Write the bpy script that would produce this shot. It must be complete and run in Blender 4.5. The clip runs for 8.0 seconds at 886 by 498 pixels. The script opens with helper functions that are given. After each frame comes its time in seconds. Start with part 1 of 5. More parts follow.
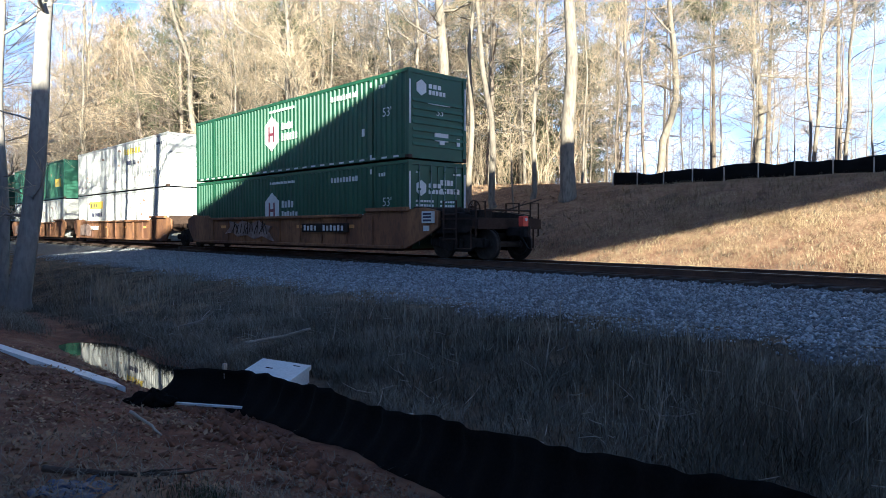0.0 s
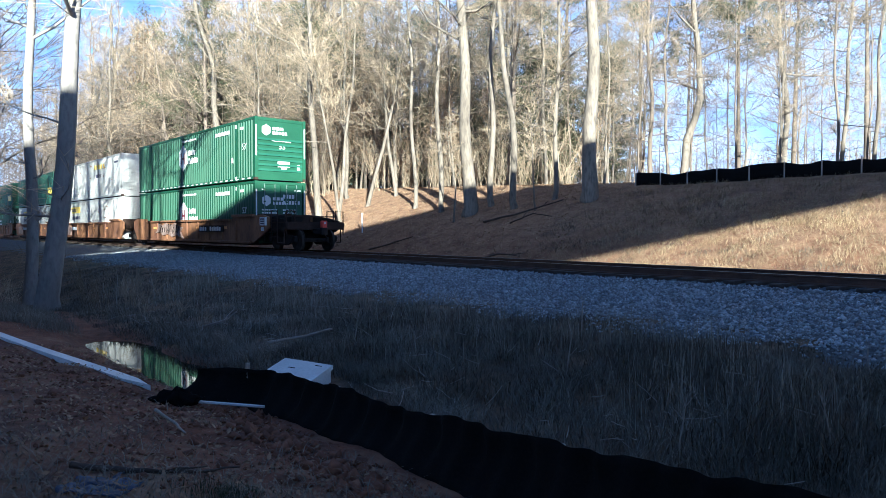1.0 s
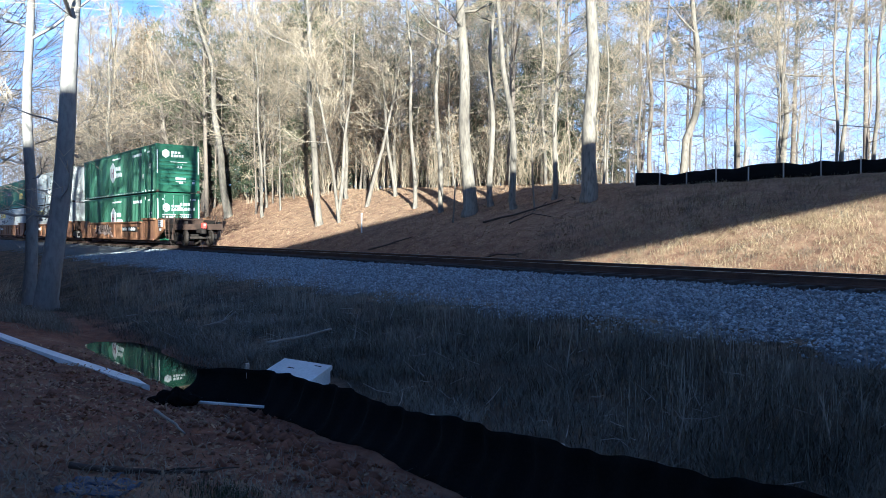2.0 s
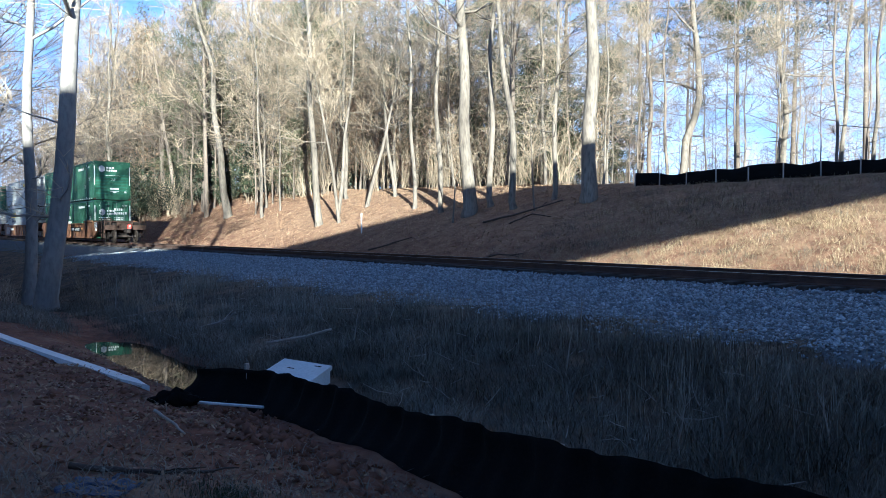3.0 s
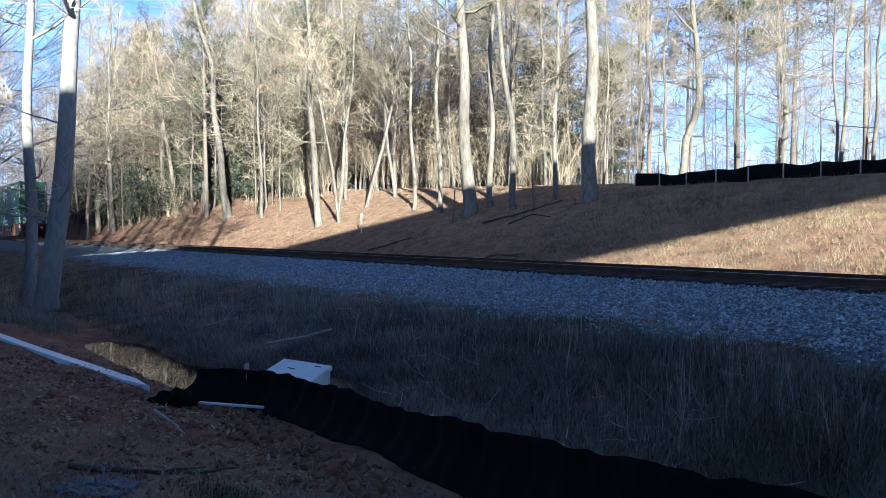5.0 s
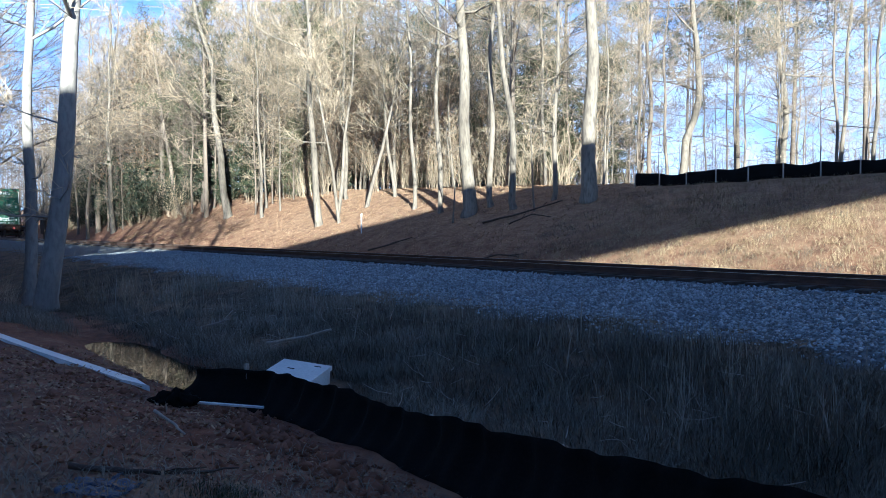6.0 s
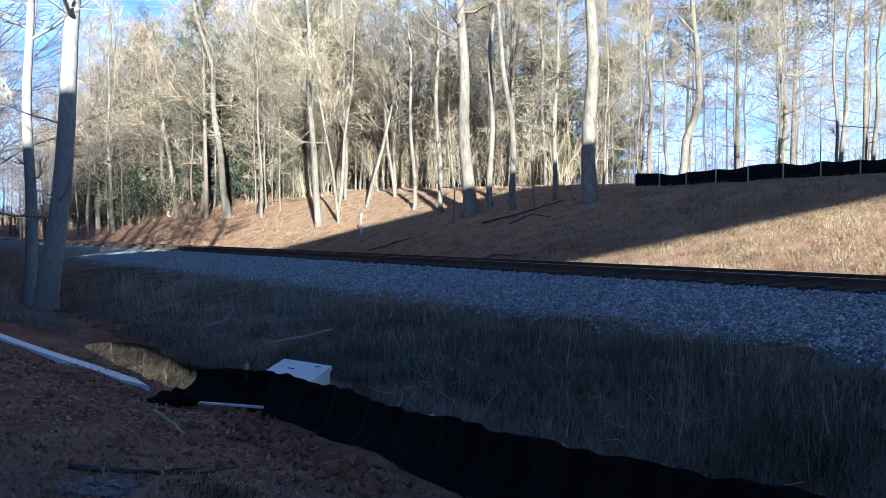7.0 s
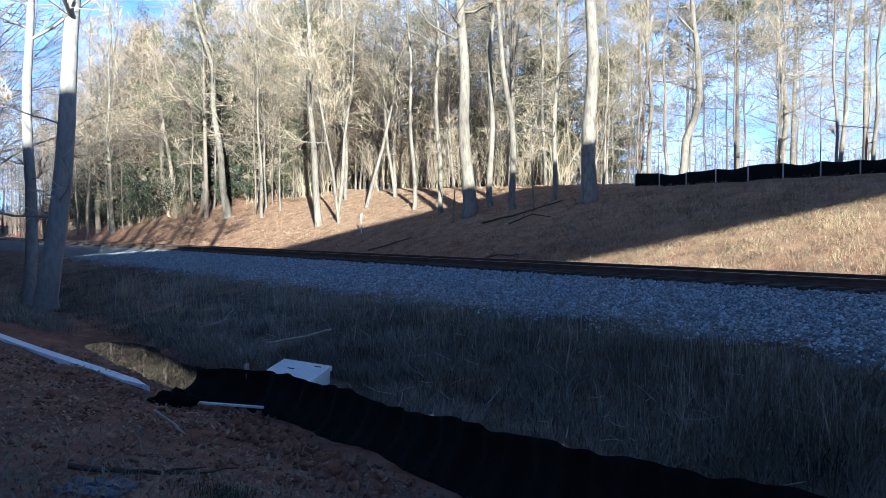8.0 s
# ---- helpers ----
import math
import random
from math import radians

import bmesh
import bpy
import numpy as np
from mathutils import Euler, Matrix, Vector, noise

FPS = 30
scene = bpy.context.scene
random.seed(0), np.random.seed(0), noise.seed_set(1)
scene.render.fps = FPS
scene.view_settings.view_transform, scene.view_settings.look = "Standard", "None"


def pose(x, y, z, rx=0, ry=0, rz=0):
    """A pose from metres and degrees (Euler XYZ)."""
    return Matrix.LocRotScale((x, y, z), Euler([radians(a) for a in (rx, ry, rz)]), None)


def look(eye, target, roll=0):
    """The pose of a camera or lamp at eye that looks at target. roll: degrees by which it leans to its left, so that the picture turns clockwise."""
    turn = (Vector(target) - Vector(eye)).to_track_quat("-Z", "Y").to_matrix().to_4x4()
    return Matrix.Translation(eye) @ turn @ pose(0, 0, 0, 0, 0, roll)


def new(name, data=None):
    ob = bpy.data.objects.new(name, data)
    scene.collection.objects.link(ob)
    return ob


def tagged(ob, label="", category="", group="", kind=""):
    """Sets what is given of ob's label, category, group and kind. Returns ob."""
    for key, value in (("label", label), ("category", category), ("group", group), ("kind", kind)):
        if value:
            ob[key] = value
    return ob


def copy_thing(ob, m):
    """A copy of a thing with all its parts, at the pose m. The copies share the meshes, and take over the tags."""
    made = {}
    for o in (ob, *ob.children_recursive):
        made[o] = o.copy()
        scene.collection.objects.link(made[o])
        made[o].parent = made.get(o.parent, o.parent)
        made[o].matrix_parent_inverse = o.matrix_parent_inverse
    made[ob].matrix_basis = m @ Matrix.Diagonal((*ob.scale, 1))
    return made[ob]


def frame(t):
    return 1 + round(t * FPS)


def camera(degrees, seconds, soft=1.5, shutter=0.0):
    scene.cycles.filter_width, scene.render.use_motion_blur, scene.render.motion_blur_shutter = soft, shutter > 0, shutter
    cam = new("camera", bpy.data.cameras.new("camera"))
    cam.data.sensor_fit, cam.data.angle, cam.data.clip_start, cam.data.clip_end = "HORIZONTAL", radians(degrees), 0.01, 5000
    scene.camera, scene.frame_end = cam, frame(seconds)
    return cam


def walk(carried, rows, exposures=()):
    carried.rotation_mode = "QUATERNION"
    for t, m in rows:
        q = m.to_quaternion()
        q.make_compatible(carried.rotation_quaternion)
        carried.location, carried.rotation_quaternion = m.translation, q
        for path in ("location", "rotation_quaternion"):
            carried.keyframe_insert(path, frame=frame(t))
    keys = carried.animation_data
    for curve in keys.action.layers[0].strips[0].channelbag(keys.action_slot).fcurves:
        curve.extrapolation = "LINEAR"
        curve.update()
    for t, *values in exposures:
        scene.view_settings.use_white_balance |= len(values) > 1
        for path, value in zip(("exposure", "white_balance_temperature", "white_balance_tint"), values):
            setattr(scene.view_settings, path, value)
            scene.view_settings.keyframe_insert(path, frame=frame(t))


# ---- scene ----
# camera on the clay beside the ditch, facing the track; it pans a little, then holds
EYE = Vector((0.0, 0.0, 0.9))
LENS = 65.8
cam = camera(LENS, 8.0, 0.85)


def view(yaw, pitch, roll=0.1):
    a, b = radians(yaw), radians(pitch)
    way = Vector((-math.cos(a) * math.cos(b), math.sin(a) * math.cos(b), math.sin(b)))
    return look(EYE, EYE + way, roll)


walk(cam, [(0.0, view(42.95, -1.62)), (0.1, view(42.78, -1.62)), (0.2, view(42.12, -1.62)), (0.3, view(41.61, -1.63)),
           (0.4, view(41.30, -1.64)), (0.5, view(41.16, -1.64)), (0.7, view(41.17, -1.60)), (1.0, view(41.18, -1.57)),
           (1.7, view(41.22, -1.56)), (4.0, view(41.24, -1.52)), (8.0, view(41.25, -1.51))],
     [(0.0, 1.30, 4300, 11), (0.5, 1.20, 4150, 11), (1.0, 1.1, 3980, 10), (2.0, 1.06, 3920, 10), (8.0, 1.06, 3900, 10)])

# ---- daylight: a low winter sun behind the camera
SUN_RUN = Vector((-0.877, 0.480, -0.237)).normalized()
sun = new("sun", bpy.data.lights.new("sun", "SUN"))
sun.data.energy, sun.data.angle, sun.data.color = 12.5, radians(0.6), (1.0, 0.745, 0.37)
sun.matrix_world = look(Vector((0, 0, 60)), Vector((0, 0, 60)) + SUN_RUN)
world = bpy.data.worlds.new("sky")
scene.world = world
world.use_nodes = True
wn, wl = world.node_tree.nodes, world.node_tree.links
sky = wn.new("ShaderNodeTexSky")
sky.sky_type, sky.sun_disc, sky.sun_elevation, sky.sun_rotation = "NISHITA", False, radians(13.3), radians(118.7)
sky.air_density, sky.dust_density, sky.ozone_density = 1.0, 0.4, 4.5
tc = wn.new("ShaderNodeTexCoord")
cl = wn.new("ShaderNodeTexNoise")
cl.inputs["Scale"].default_value, cl.inputs["Detail"].default_value, cl.inputs["Roughness"].default_value = 3.0, 7.0, 0.62
mp = wn.new("ShaderNodeMapping")
mp.inputs["Scale"].default_value = (1.0, 1.0, 3.5)
wl.new(tc.outputs["Generated"], mp.inputs["Vector"])
wl.new(mp.outputs["Vector"], cl.inputs["Vector"])
rmp = wn.new("ShaderNodeValToRGB")
rmp.color_ramp.elements[0].position, rmp.color_ramp.elements[1].position = 0.24, 0.66
wl.new(cl.outputs["Fac"], rmp.inputs["Fac"])
cm = wn.new("ShaderNodeMixRGB")
cm.inputs["Color2"].default_value = (19.0, 20.5, 20.5, 1)
# thin haze, thickest towards the horizon
alt, low, veil = wn.new("ShaderNodeSeparateXYZ"), wn.new("ShaderNodeMapRange"), wn.new("ShaderNodeMath")
wl.new(tc.outputs["Generated"], alt.inputs["Vector"])
low.inputs["From Min"].default_value, low.inputs["From Max"].default_value = 0.15, 0.55
low.inputs["To Min"].default_value, low.inputs["To Max"].default_value = 1.0, 0.08
wl.new(alt.outputs["Z"], low.inputs["Value"])
veil.operation = "MULTIPLY"
wl.new(rmp.outputs["Color"], veil.inputs[0])
wl.new(low.outputs["Result"], veil.inputs[1])
wl.new(veil.outputs[0], cm.inputs["Fac"])
wl.new(sky.outputs["Color"], cm.inputs["Color1"])
wl.new(cm.outputs["Color"], wn["Background"].inputs["Color"])
wn["Background"].inputs["Strength"].default_value = 0.042

# ---- materials


def mat(name, c1, c2, scale=4.0, rough=0.85, bump=0.3, fine=30.0, c3=None, metal=0.0, amount=0.5, spread=0.0, stretch=(1, 1, 1)):
    """Two scales of noise mix the colours; the finer one also gives relief. spread: change from piece to piece."""
    m = bpy.data.materials.new(name)
    m.use_nodes = True
    n, l = m.node_tree.nodes, m.node_tree.links
    b = n["Principled BSDF"]
    b.inputs["Roughness"].default_value, b.inputs["Metallic"].default_value = rough, metal
    t = n.new("ShaderNodeTexCoord")
    mapping = n.new("ShaderNodeMapping")
    mapping.inputs["Scale"].default_value = stretch
    l.new(t.outputs["Object"], mapping.inputs["Vector"])
    big, small = n.new("ShaderNodeTexNoise"), n.new("ShaderNodeTexNoise")
    for node, s in ((big, scale), (small, fine)):
        node.inputs["Scale"].default_value, node.inputs["Detail"].default_value, node.inputs["Roughness"].default_value = s, 5.0, 0.6
        l.new(mapping.outputs["Vector"], node.inputs["Vector"])
    ramp = n.new("ShaderNodeValToRGB")
    ramp.color_ramp.elements[0].position, ramp.color_ramp.elements[1].position = 0.35, 0.65
    ramp.color_ramp.elements[0].color, ramp.color_ramp.elements[1].color = (*c1, 1), (*c2, 1)
    l.new(big.outputs["Fac"], ramp.inputs["Fac"])
    mix = n.new("ShaderNodeMixRGB")
    c3 = c3 or [0.6 * a for a in c1]
    mix.inputs["Color2"].default_value = (*c3, 1)
    r2 = n.new("ShaderNodeValToRGB")
    r2.color_ramp.elements[0].position, r2.color_ramp.elements[1].position = 0.45, 0.75
    r2.color_ramp.elements[1].color = (amount, amount, amount, 1)
    l.new(small.outputs["Fac"], r2.inputs["Fac"])
    l.new(r2.outputs["Color"], mix.inputs["Fac"])
    l.new(ramp.outputs["Color"], mix.inputs["Color1"])
    last = mix
    if spread:
        info, geo = n.new("ShaderNodeObjectInfo"), n.new("ShaderNodeNewGeometry")
        add = n.new("ShaderNodeMath")
        l.new(info.outputs["Random"], add.inputs[0])
        l.new(geo.outputs["Random Per Island"], add.inputs[1])
        ran = n.new("ShaderNodeMapRange")
        ran.inputs["From Max"].default_value = 2.0
        ran.inputs["To Min"].default_value, ran.inputs["To Max"].default_value = 1 - spread, 1 + spread
        l.new(add.outputs[0], ran.inputs["Value"])
        hsv = n.new("ShaderNodeHueSaturation")
        l.new(ran.outputs["Result"], hsv.inputs["Value"])
        l.new(last.outputs["Color"], hsv.inputs["Color"])
        last = hsv
    l.new(last.outputs["Color"], b.inputs["Base Color"])
    if bump:
        bp = n.new("ShaderNodeBump")
        bp.inputs["Strength"].default_value, bp.inputs["Distance"].default_value = bump, 0.02
        l.new(small.outputs["Fac"], bp.inputs["Height"])
        l.new(bp.outputs["Normal"], b.inputs["Normal"])
    return m


M_BARK = mat("pale bark", (0.135, 0.112, 0.084), (0.235, 0.198, 0.152), 1.0, 0.95, 1.0, 9, (0.055, 0.045, 0.036), amount=0.9, stretch=(1, 1, 0.25), spread=0.18)
M_BARK_PALE = mat("smooth pale bark", (0.20, 0.178, 0.155), (0.29, 0.26, 0.23), 1.0, 0.9, 0.7, 10, (0.10, 0.09, 0.078), stretch=(1, 1, 0.4), amount=0.6)
M_BARK_DARK = mat("grey brown bark", (0.11, 0.085, 0.064), (0.19, 0.15, 0.112), 1.5, 0.9, 0.6, 16, (0.055, 0.042, 0.034), stretch=(1, 1, 0.25), spread=0.25)
M_TWIG = mat("twig bark", (0.25, 0.195, 0.125), (0.41, 0.325, 0.215), 0.6, 0.9, 0.0, 6, (0.15, 0.11, 0.07), spread=0.4)
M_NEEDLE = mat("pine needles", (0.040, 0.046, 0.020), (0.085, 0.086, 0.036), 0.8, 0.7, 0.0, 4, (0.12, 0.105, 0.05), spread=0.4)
M_DRYLEAF = mat("dry beech leaves", (0.14, 0.085, 0.046), (0.21, 0.14, 0.08), 0.8, 0.85, 0.0, 4, (0.09, 0.055, 0.03), spread=0.35)
M_EVERGREEN = mat("broad evergreen leaves", (0.014, 0.019, 0.008), (0.028, 0.036, 0.014), 0.8, 0.55, 0.0, 4, (0.05, 0.056, 0.022), spread=0.4)
# foreground grass has its shade put into the colour; the bank's straw stays light
M_GRASS = mat("dead meadow grass darkened for shade", (0.06, 0.053, 0.037), (0.12, 0.105, 0.075), 0.5, 0.9, 0.0, 3, (0.10, 0.09, 0.055), spread=0.65)
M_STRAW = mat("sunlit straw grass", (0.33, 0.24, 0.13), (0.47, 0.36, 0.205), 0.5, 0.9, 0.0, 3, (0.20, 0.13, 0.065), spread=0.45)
# dull old straw, its colour also lowered for the shade over the foreground
M_DIMSTRAW = mat("weathered straw dimmed for shade", (0.12, 0.10, 0.07), (0.24, 0.205, 0.15), 0.6, 0.9, 0.0, 4, (0.05, 0.04, 0.028), spread=0.6)
M_SEEDGRASS = mat("pale seeding grass", (0.18, 0.165, 0.125), (0.34, 0.305, 0.24), 0.5, 0.9, 0.0, 3, (0.09, 0.08, 0.055), spread=0.5)
M_ROD = mat("dull galvanised steel", (0.16, 0.20, 0.18), (0.24, 0.28, 0.26), 3, 0.6, 0.1, 30, metal=0.3)
M_STONE = mat("grey ballast stone", (0.21, 0.222, 0.24), (0.46, 0.48, 0.505), 6, 0.8, 0.2, 40, (0.06, 0.063, 0.07), spread=0.85)
M_BED = mat("ballast bed", (0.07, 0.072, 0.077), (0.17, 0.175, 0.185), 9, 0.95, 1.0, 22, (0.07, 0.07, 0.07), amount=0.9)
M_RAIL = mat("rusty rail steel", (0.045, 0.026, 0.018), (0.085, 0.047, 0.03), 3, 0.8, 0.2, 40, (0.025, 0.016, 0.012))
M_RAILTOP = mat("worn rail head", (0.30, 0.27, 0.25), (0.40, 0.37, 0.34), 3, 0.35, 0.1, 40, metal=0.8)
M_TIE = mat("creosoted tie wood", (0.028, 0.022, 0.018), (0.065, 0.05, 0.038), 3, 0.9, 0.6, 25, spread=0.3, stretch=(1, 0.2, 1))
M_GREEN = mat("green container paint", (0.013, 0.058, 0.026), (0.020, 0.078, 0.036), 0.7, 0.5, 0.05, 12, (0.008, 0.045, 0.021), amount=0.3)
M_GREEN2 = mat("faded dark green paint", (0.014, 0.075, 0.042), (0.03, 0.11, 0.062), 0.6, 0.55, 0.05, 12, (0.01, 0.05, 0.03), amount=0.4)
M_WHITE = mat("white container paint", (0.40, 0.40, 0.385), (0.50, 0.495, 0.48), 0.6, 0.5, 0.05, 10, (0.27, 0.235, 0.20), amount=0.5)
M_DECAL = mat("white vinyl lettering", (0.56, 0.56, 0.55), (0.64, 0.64, 0.63), 2, 0.6, 0.0, 20, (0.40, 0.40, 0.38))
M_RUST = mat("thin rust scuffs", (0.20, 0.11, 0.07), (0.34, 0.24, 0.18), 4, 0.8, 0.0, 20)
M_YELLOW = mat("yellow decal", (0.80, 0.58, 0.02), (0.85, 0.64, 0.04), 2, 0.5, 0.0, 20)
M_ORANGE = mat("orange reflector patch", (0.55, 0.26, 0.06), (0.62, 0.32, 0.08), 2, 0.6, 0.0, 20)
M_CRIMSON = mat("dark red decal", (0.10, 0.018, 0.03), (0.15, 0.028, 0.045), 2, 0.5, 0.0, 20)
M_FRESHGRASS = mat("dull green grass", (0.022, 0.034, 0.012), (0.045, 0.062, 0.024), 2, 0.8, 0.0, 8, spread=0.4)
M_NAVY = mat("dark decal", (0.02, 0.02, 0.05), (0.03, 0.03, 0.07), 2, 0.5, 0.0, 20)
M_CAR = mat("rusted brown yellow car paint", (0.11, 0.046, 0.020), (0.26, 0.125, 0.045), 0.9, 0.75, 0.3, 7, (0.055, 0.026, 0.016), amount=0.85, stretch=(1, 1, 0.35))
M_CAR_DARK = mat("grimy car underframe", (0.030, 0.020, 0.015), (0.06, 0.037, 0.026), 2, 0.85, 0.3, 15)
M_GRAFF = mat("sprayed pale patch", (0.15, 0.10, 0.08), (0.30, 0.235, 0.205), 3, 0.7, 0.0, 14, (0.16, 0.08, 0.05), amount=0.8)
M_GRIME = mat("greasy truck iron", (0.010, 0.008, 0.007), (0.028, 0.022, 0.019), 4, 0.75, 0.3, 25)
M_WHEEL = mat("wheel steel", (0.022, 0.017, 0.014), (0.05, 0.04, 0.033), 4, 0.6, 0.1, 25)
for rough_iron in (M_GRIME, M_WHEEL, M_CAR_DARK):
    rough_iron.node_tree.nodes["Principled BSDF"].inputs["Specular IOR Level"].default_value = 0.15
M_RED = mat("red marker plastic", (0.55, 0.05, 0.03), (0.62, 0.07, 0.04), 4, 0.5, 0.0, 20)
M_FABRIC = mat("black silt fabric", (0.004, 0.004, 0.004), (0.007, 0.007, 0.007), 2, 0.95, 0.3, 40, (0.03, 0.018, 0.012), amount=0.25)
M_FABRIC.node_tree.nodes["Principled BSDF"].inputs["Specular IOR Level"].default_value = 0.1
M_STAKE = mat("weathered wooden stake", (0.34, 0.29, 0.23), (0.44, 0.38, 0.31), 3, 0.9, 0.3, 30, stretch=(1, 1, 0.2))
M_CONCRETE = mat("pale concrete", (0.62, 0.62, 0.60), (0.74, 0.74, 0.72), 2.5, 0.85, 0.25, 30, (0.45, 0.44, 0.42))
M_BRIDGE = mat("bridge concrete", (0.36, 0.35, 0.33), (0.46, 0.45, 0.42), 0.4, 0.9, 0.3, 8)
M_PVC = mat("dusty white plastic", (0.62, 0.63, 0.64), (0.74, 0.75, 0.76), 3, 0.5, 0.1, 30, (0.45, 0.40, 0.34))
M_DEADWOOD = mat("grey dead wood", (0.30, 0.26, 0.21), (0.42, 0.37, 0.31), 3, 0.9, 0.5, 30, (0.16, 0.13, 0.10))
M_WETWOOD = mat("dark rotten wood", (0.05, 0.035, 0.025), (0.10, 0.07, 0.05), 3, 0.9, 0.5, 30)
M_BLUE = mat("blue plastic sheet", (0.014, 0.03, 0.075), (0.028, 0.05, 0.12), 5, 0.5, 0.6, 25, (0.03, 0.04, 0.08))
M_LITTER = mat("fallen leaves", (0.27, 0.165, 0.085), (0.42, 0.285, 0.16), 1.0, 0.9, 0.0, 6, (0.17, 0.10, 0.055), spread=0.45)
M_CLOD = mat("clay clods", (0.11, 0.045, 0.021), (0.17, 0.078, 0.040), 3, 0.95, 0.5, 25, (0.18, 0.08, 0.04), spread=0.3)


def ground_material():
    """Red clay, leaf litter and dead grass, blended across the ground by its own lie."""
    m = bpy.data.materials.new("clay litter and dead grass")
    m.use_nodes = True
    n, l = m.node_tree.nodes, m.node_tree.links
    b = n["Principled BSDF"]
    b.inputs["Roughness"].default_value = 0.95
    att = n.new("ShaderNodeVertexColor")
    att.layer_name = "cover"
    sep = n.new("ShaderNodeSeparateColor")
    l.new(att.outputs["Color"], sep.inputs["Color"])
    t = n.new("ShaderNodeTexCoord")

    def noisy(scale, c1, c2, lo=0.38, hi=0.64):
        q = n.new("ShaderNodeTexNoise")
        q.inputs["Scale"].default_value, q.inputs["Detail"].default_value, q.inputs["Roughness"].default_value = scale, 8, 0.7
        l.new(t.outputs["Object"], q.inputs["Vector"])
        r = n.new("ShaderNodeValToRGB")
        r.color_ramp.elements[0].position, r.color_ramp.elements[1].position = lo, hi
        r.color_ramp.elements[0].color, r.color_ramp.elements[1].color = (*c1, 1), (*c2, 1)
        l.new(q.outputs["Fac"], r.inputs["Fac"])
        return r.outputs["Color"], q.outputs["Fac"]

    clay, h = noisy(5, (0.095, 0.034, 0.014), (0.21, 0.085, 0.038))
    litter, h2 = noisy(8, (0.21, 0.125, 0.065), (0.40, 0.27, 0.15))
    # the grass cover is kept dark too, as part of the foreground shade
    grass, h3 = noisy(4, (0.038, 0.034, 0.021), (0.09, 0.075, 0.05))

    def mixed(a, c, channel):
        edge = n.new("ShaderNodeTexNoise")
        edge.inputs["Scale"].default_value, edge.inputs["Detail"].default_value = 1.6, 6
        l.new(t.outputs["Object"], edge.inputs["Vector"])
        s = n.new("ShaderNodeMath")
        s.operation = "MULTIPLY_ADD"
        s.inputs[1].default_value, s.inputs[2].default_value = 1.8, -0.9
        l.new(edge.outputs["Fac"], s.inputs[0])
        u = n.new("ShaderNodeMath")
        u.use_clamp = True
        l.new(s.outputs[0], u.inputs[0])
        l.new(sep.outputs[channel], u.inputs[1])
        x = n.new("ShaderNodeMixRGB")
        l.new(u.outputs[0], x.inputs["Fac"])
        l.new(a, x.inputs["Color1"])
        l.new(c, x.inputs["Color2"])
        return x.outputs["Color"]

    c = mixed(litter, clay, "Red")
    c = mixed(c, grass, "Green")
    l.new(c, b.inputs["Base Color"])
    bp = n.new("ShaderNodeBump")
    bp.inputs["Strength"].default_value, bp.inputs["Distance"].default_value = 0.8, 0.05
    l.new(h2, bp.inputs["Height"])
    l.new(bp.outputs["Normal"], b.inputs["Normal"])
    return m


def water_material():
    m = bpy.data.materials.new("still muddy water")
    m.use_nodes = True
    b = m.node_tree.nodes["Principled BSDF"]
    b.inputs["Base Color"].default_value = (0.022, 0.014, 0.007, 1)
    b.inputs["Roughness"].default_value = 0.015
    b.inputs["IOR"].default_value = 1.33
    b.inputs["Specular IOR Level"].default_value = 0.33
    q = m.node_tree.nodes.new("ShaderNodeTexNoise")
    q.inputs["Scale"].default_value = 2.5
    bp = m.node_tree.nodes.new("ShaderNodeBump")
    bp.inputs["Strength"].default_value, bp.inputs["Distance"].default_value = 0.04, 0.015
    m.node_tree.links.new(q.outputs["Fac"], bp.inputs["Height"])
    m.node_tree.links.new(bp.outputs["Normal"], b.inputs["Normal"])
    return m


M_GROUND, M_WATER = ground_material(), water_material()

# ---- mesh helpers


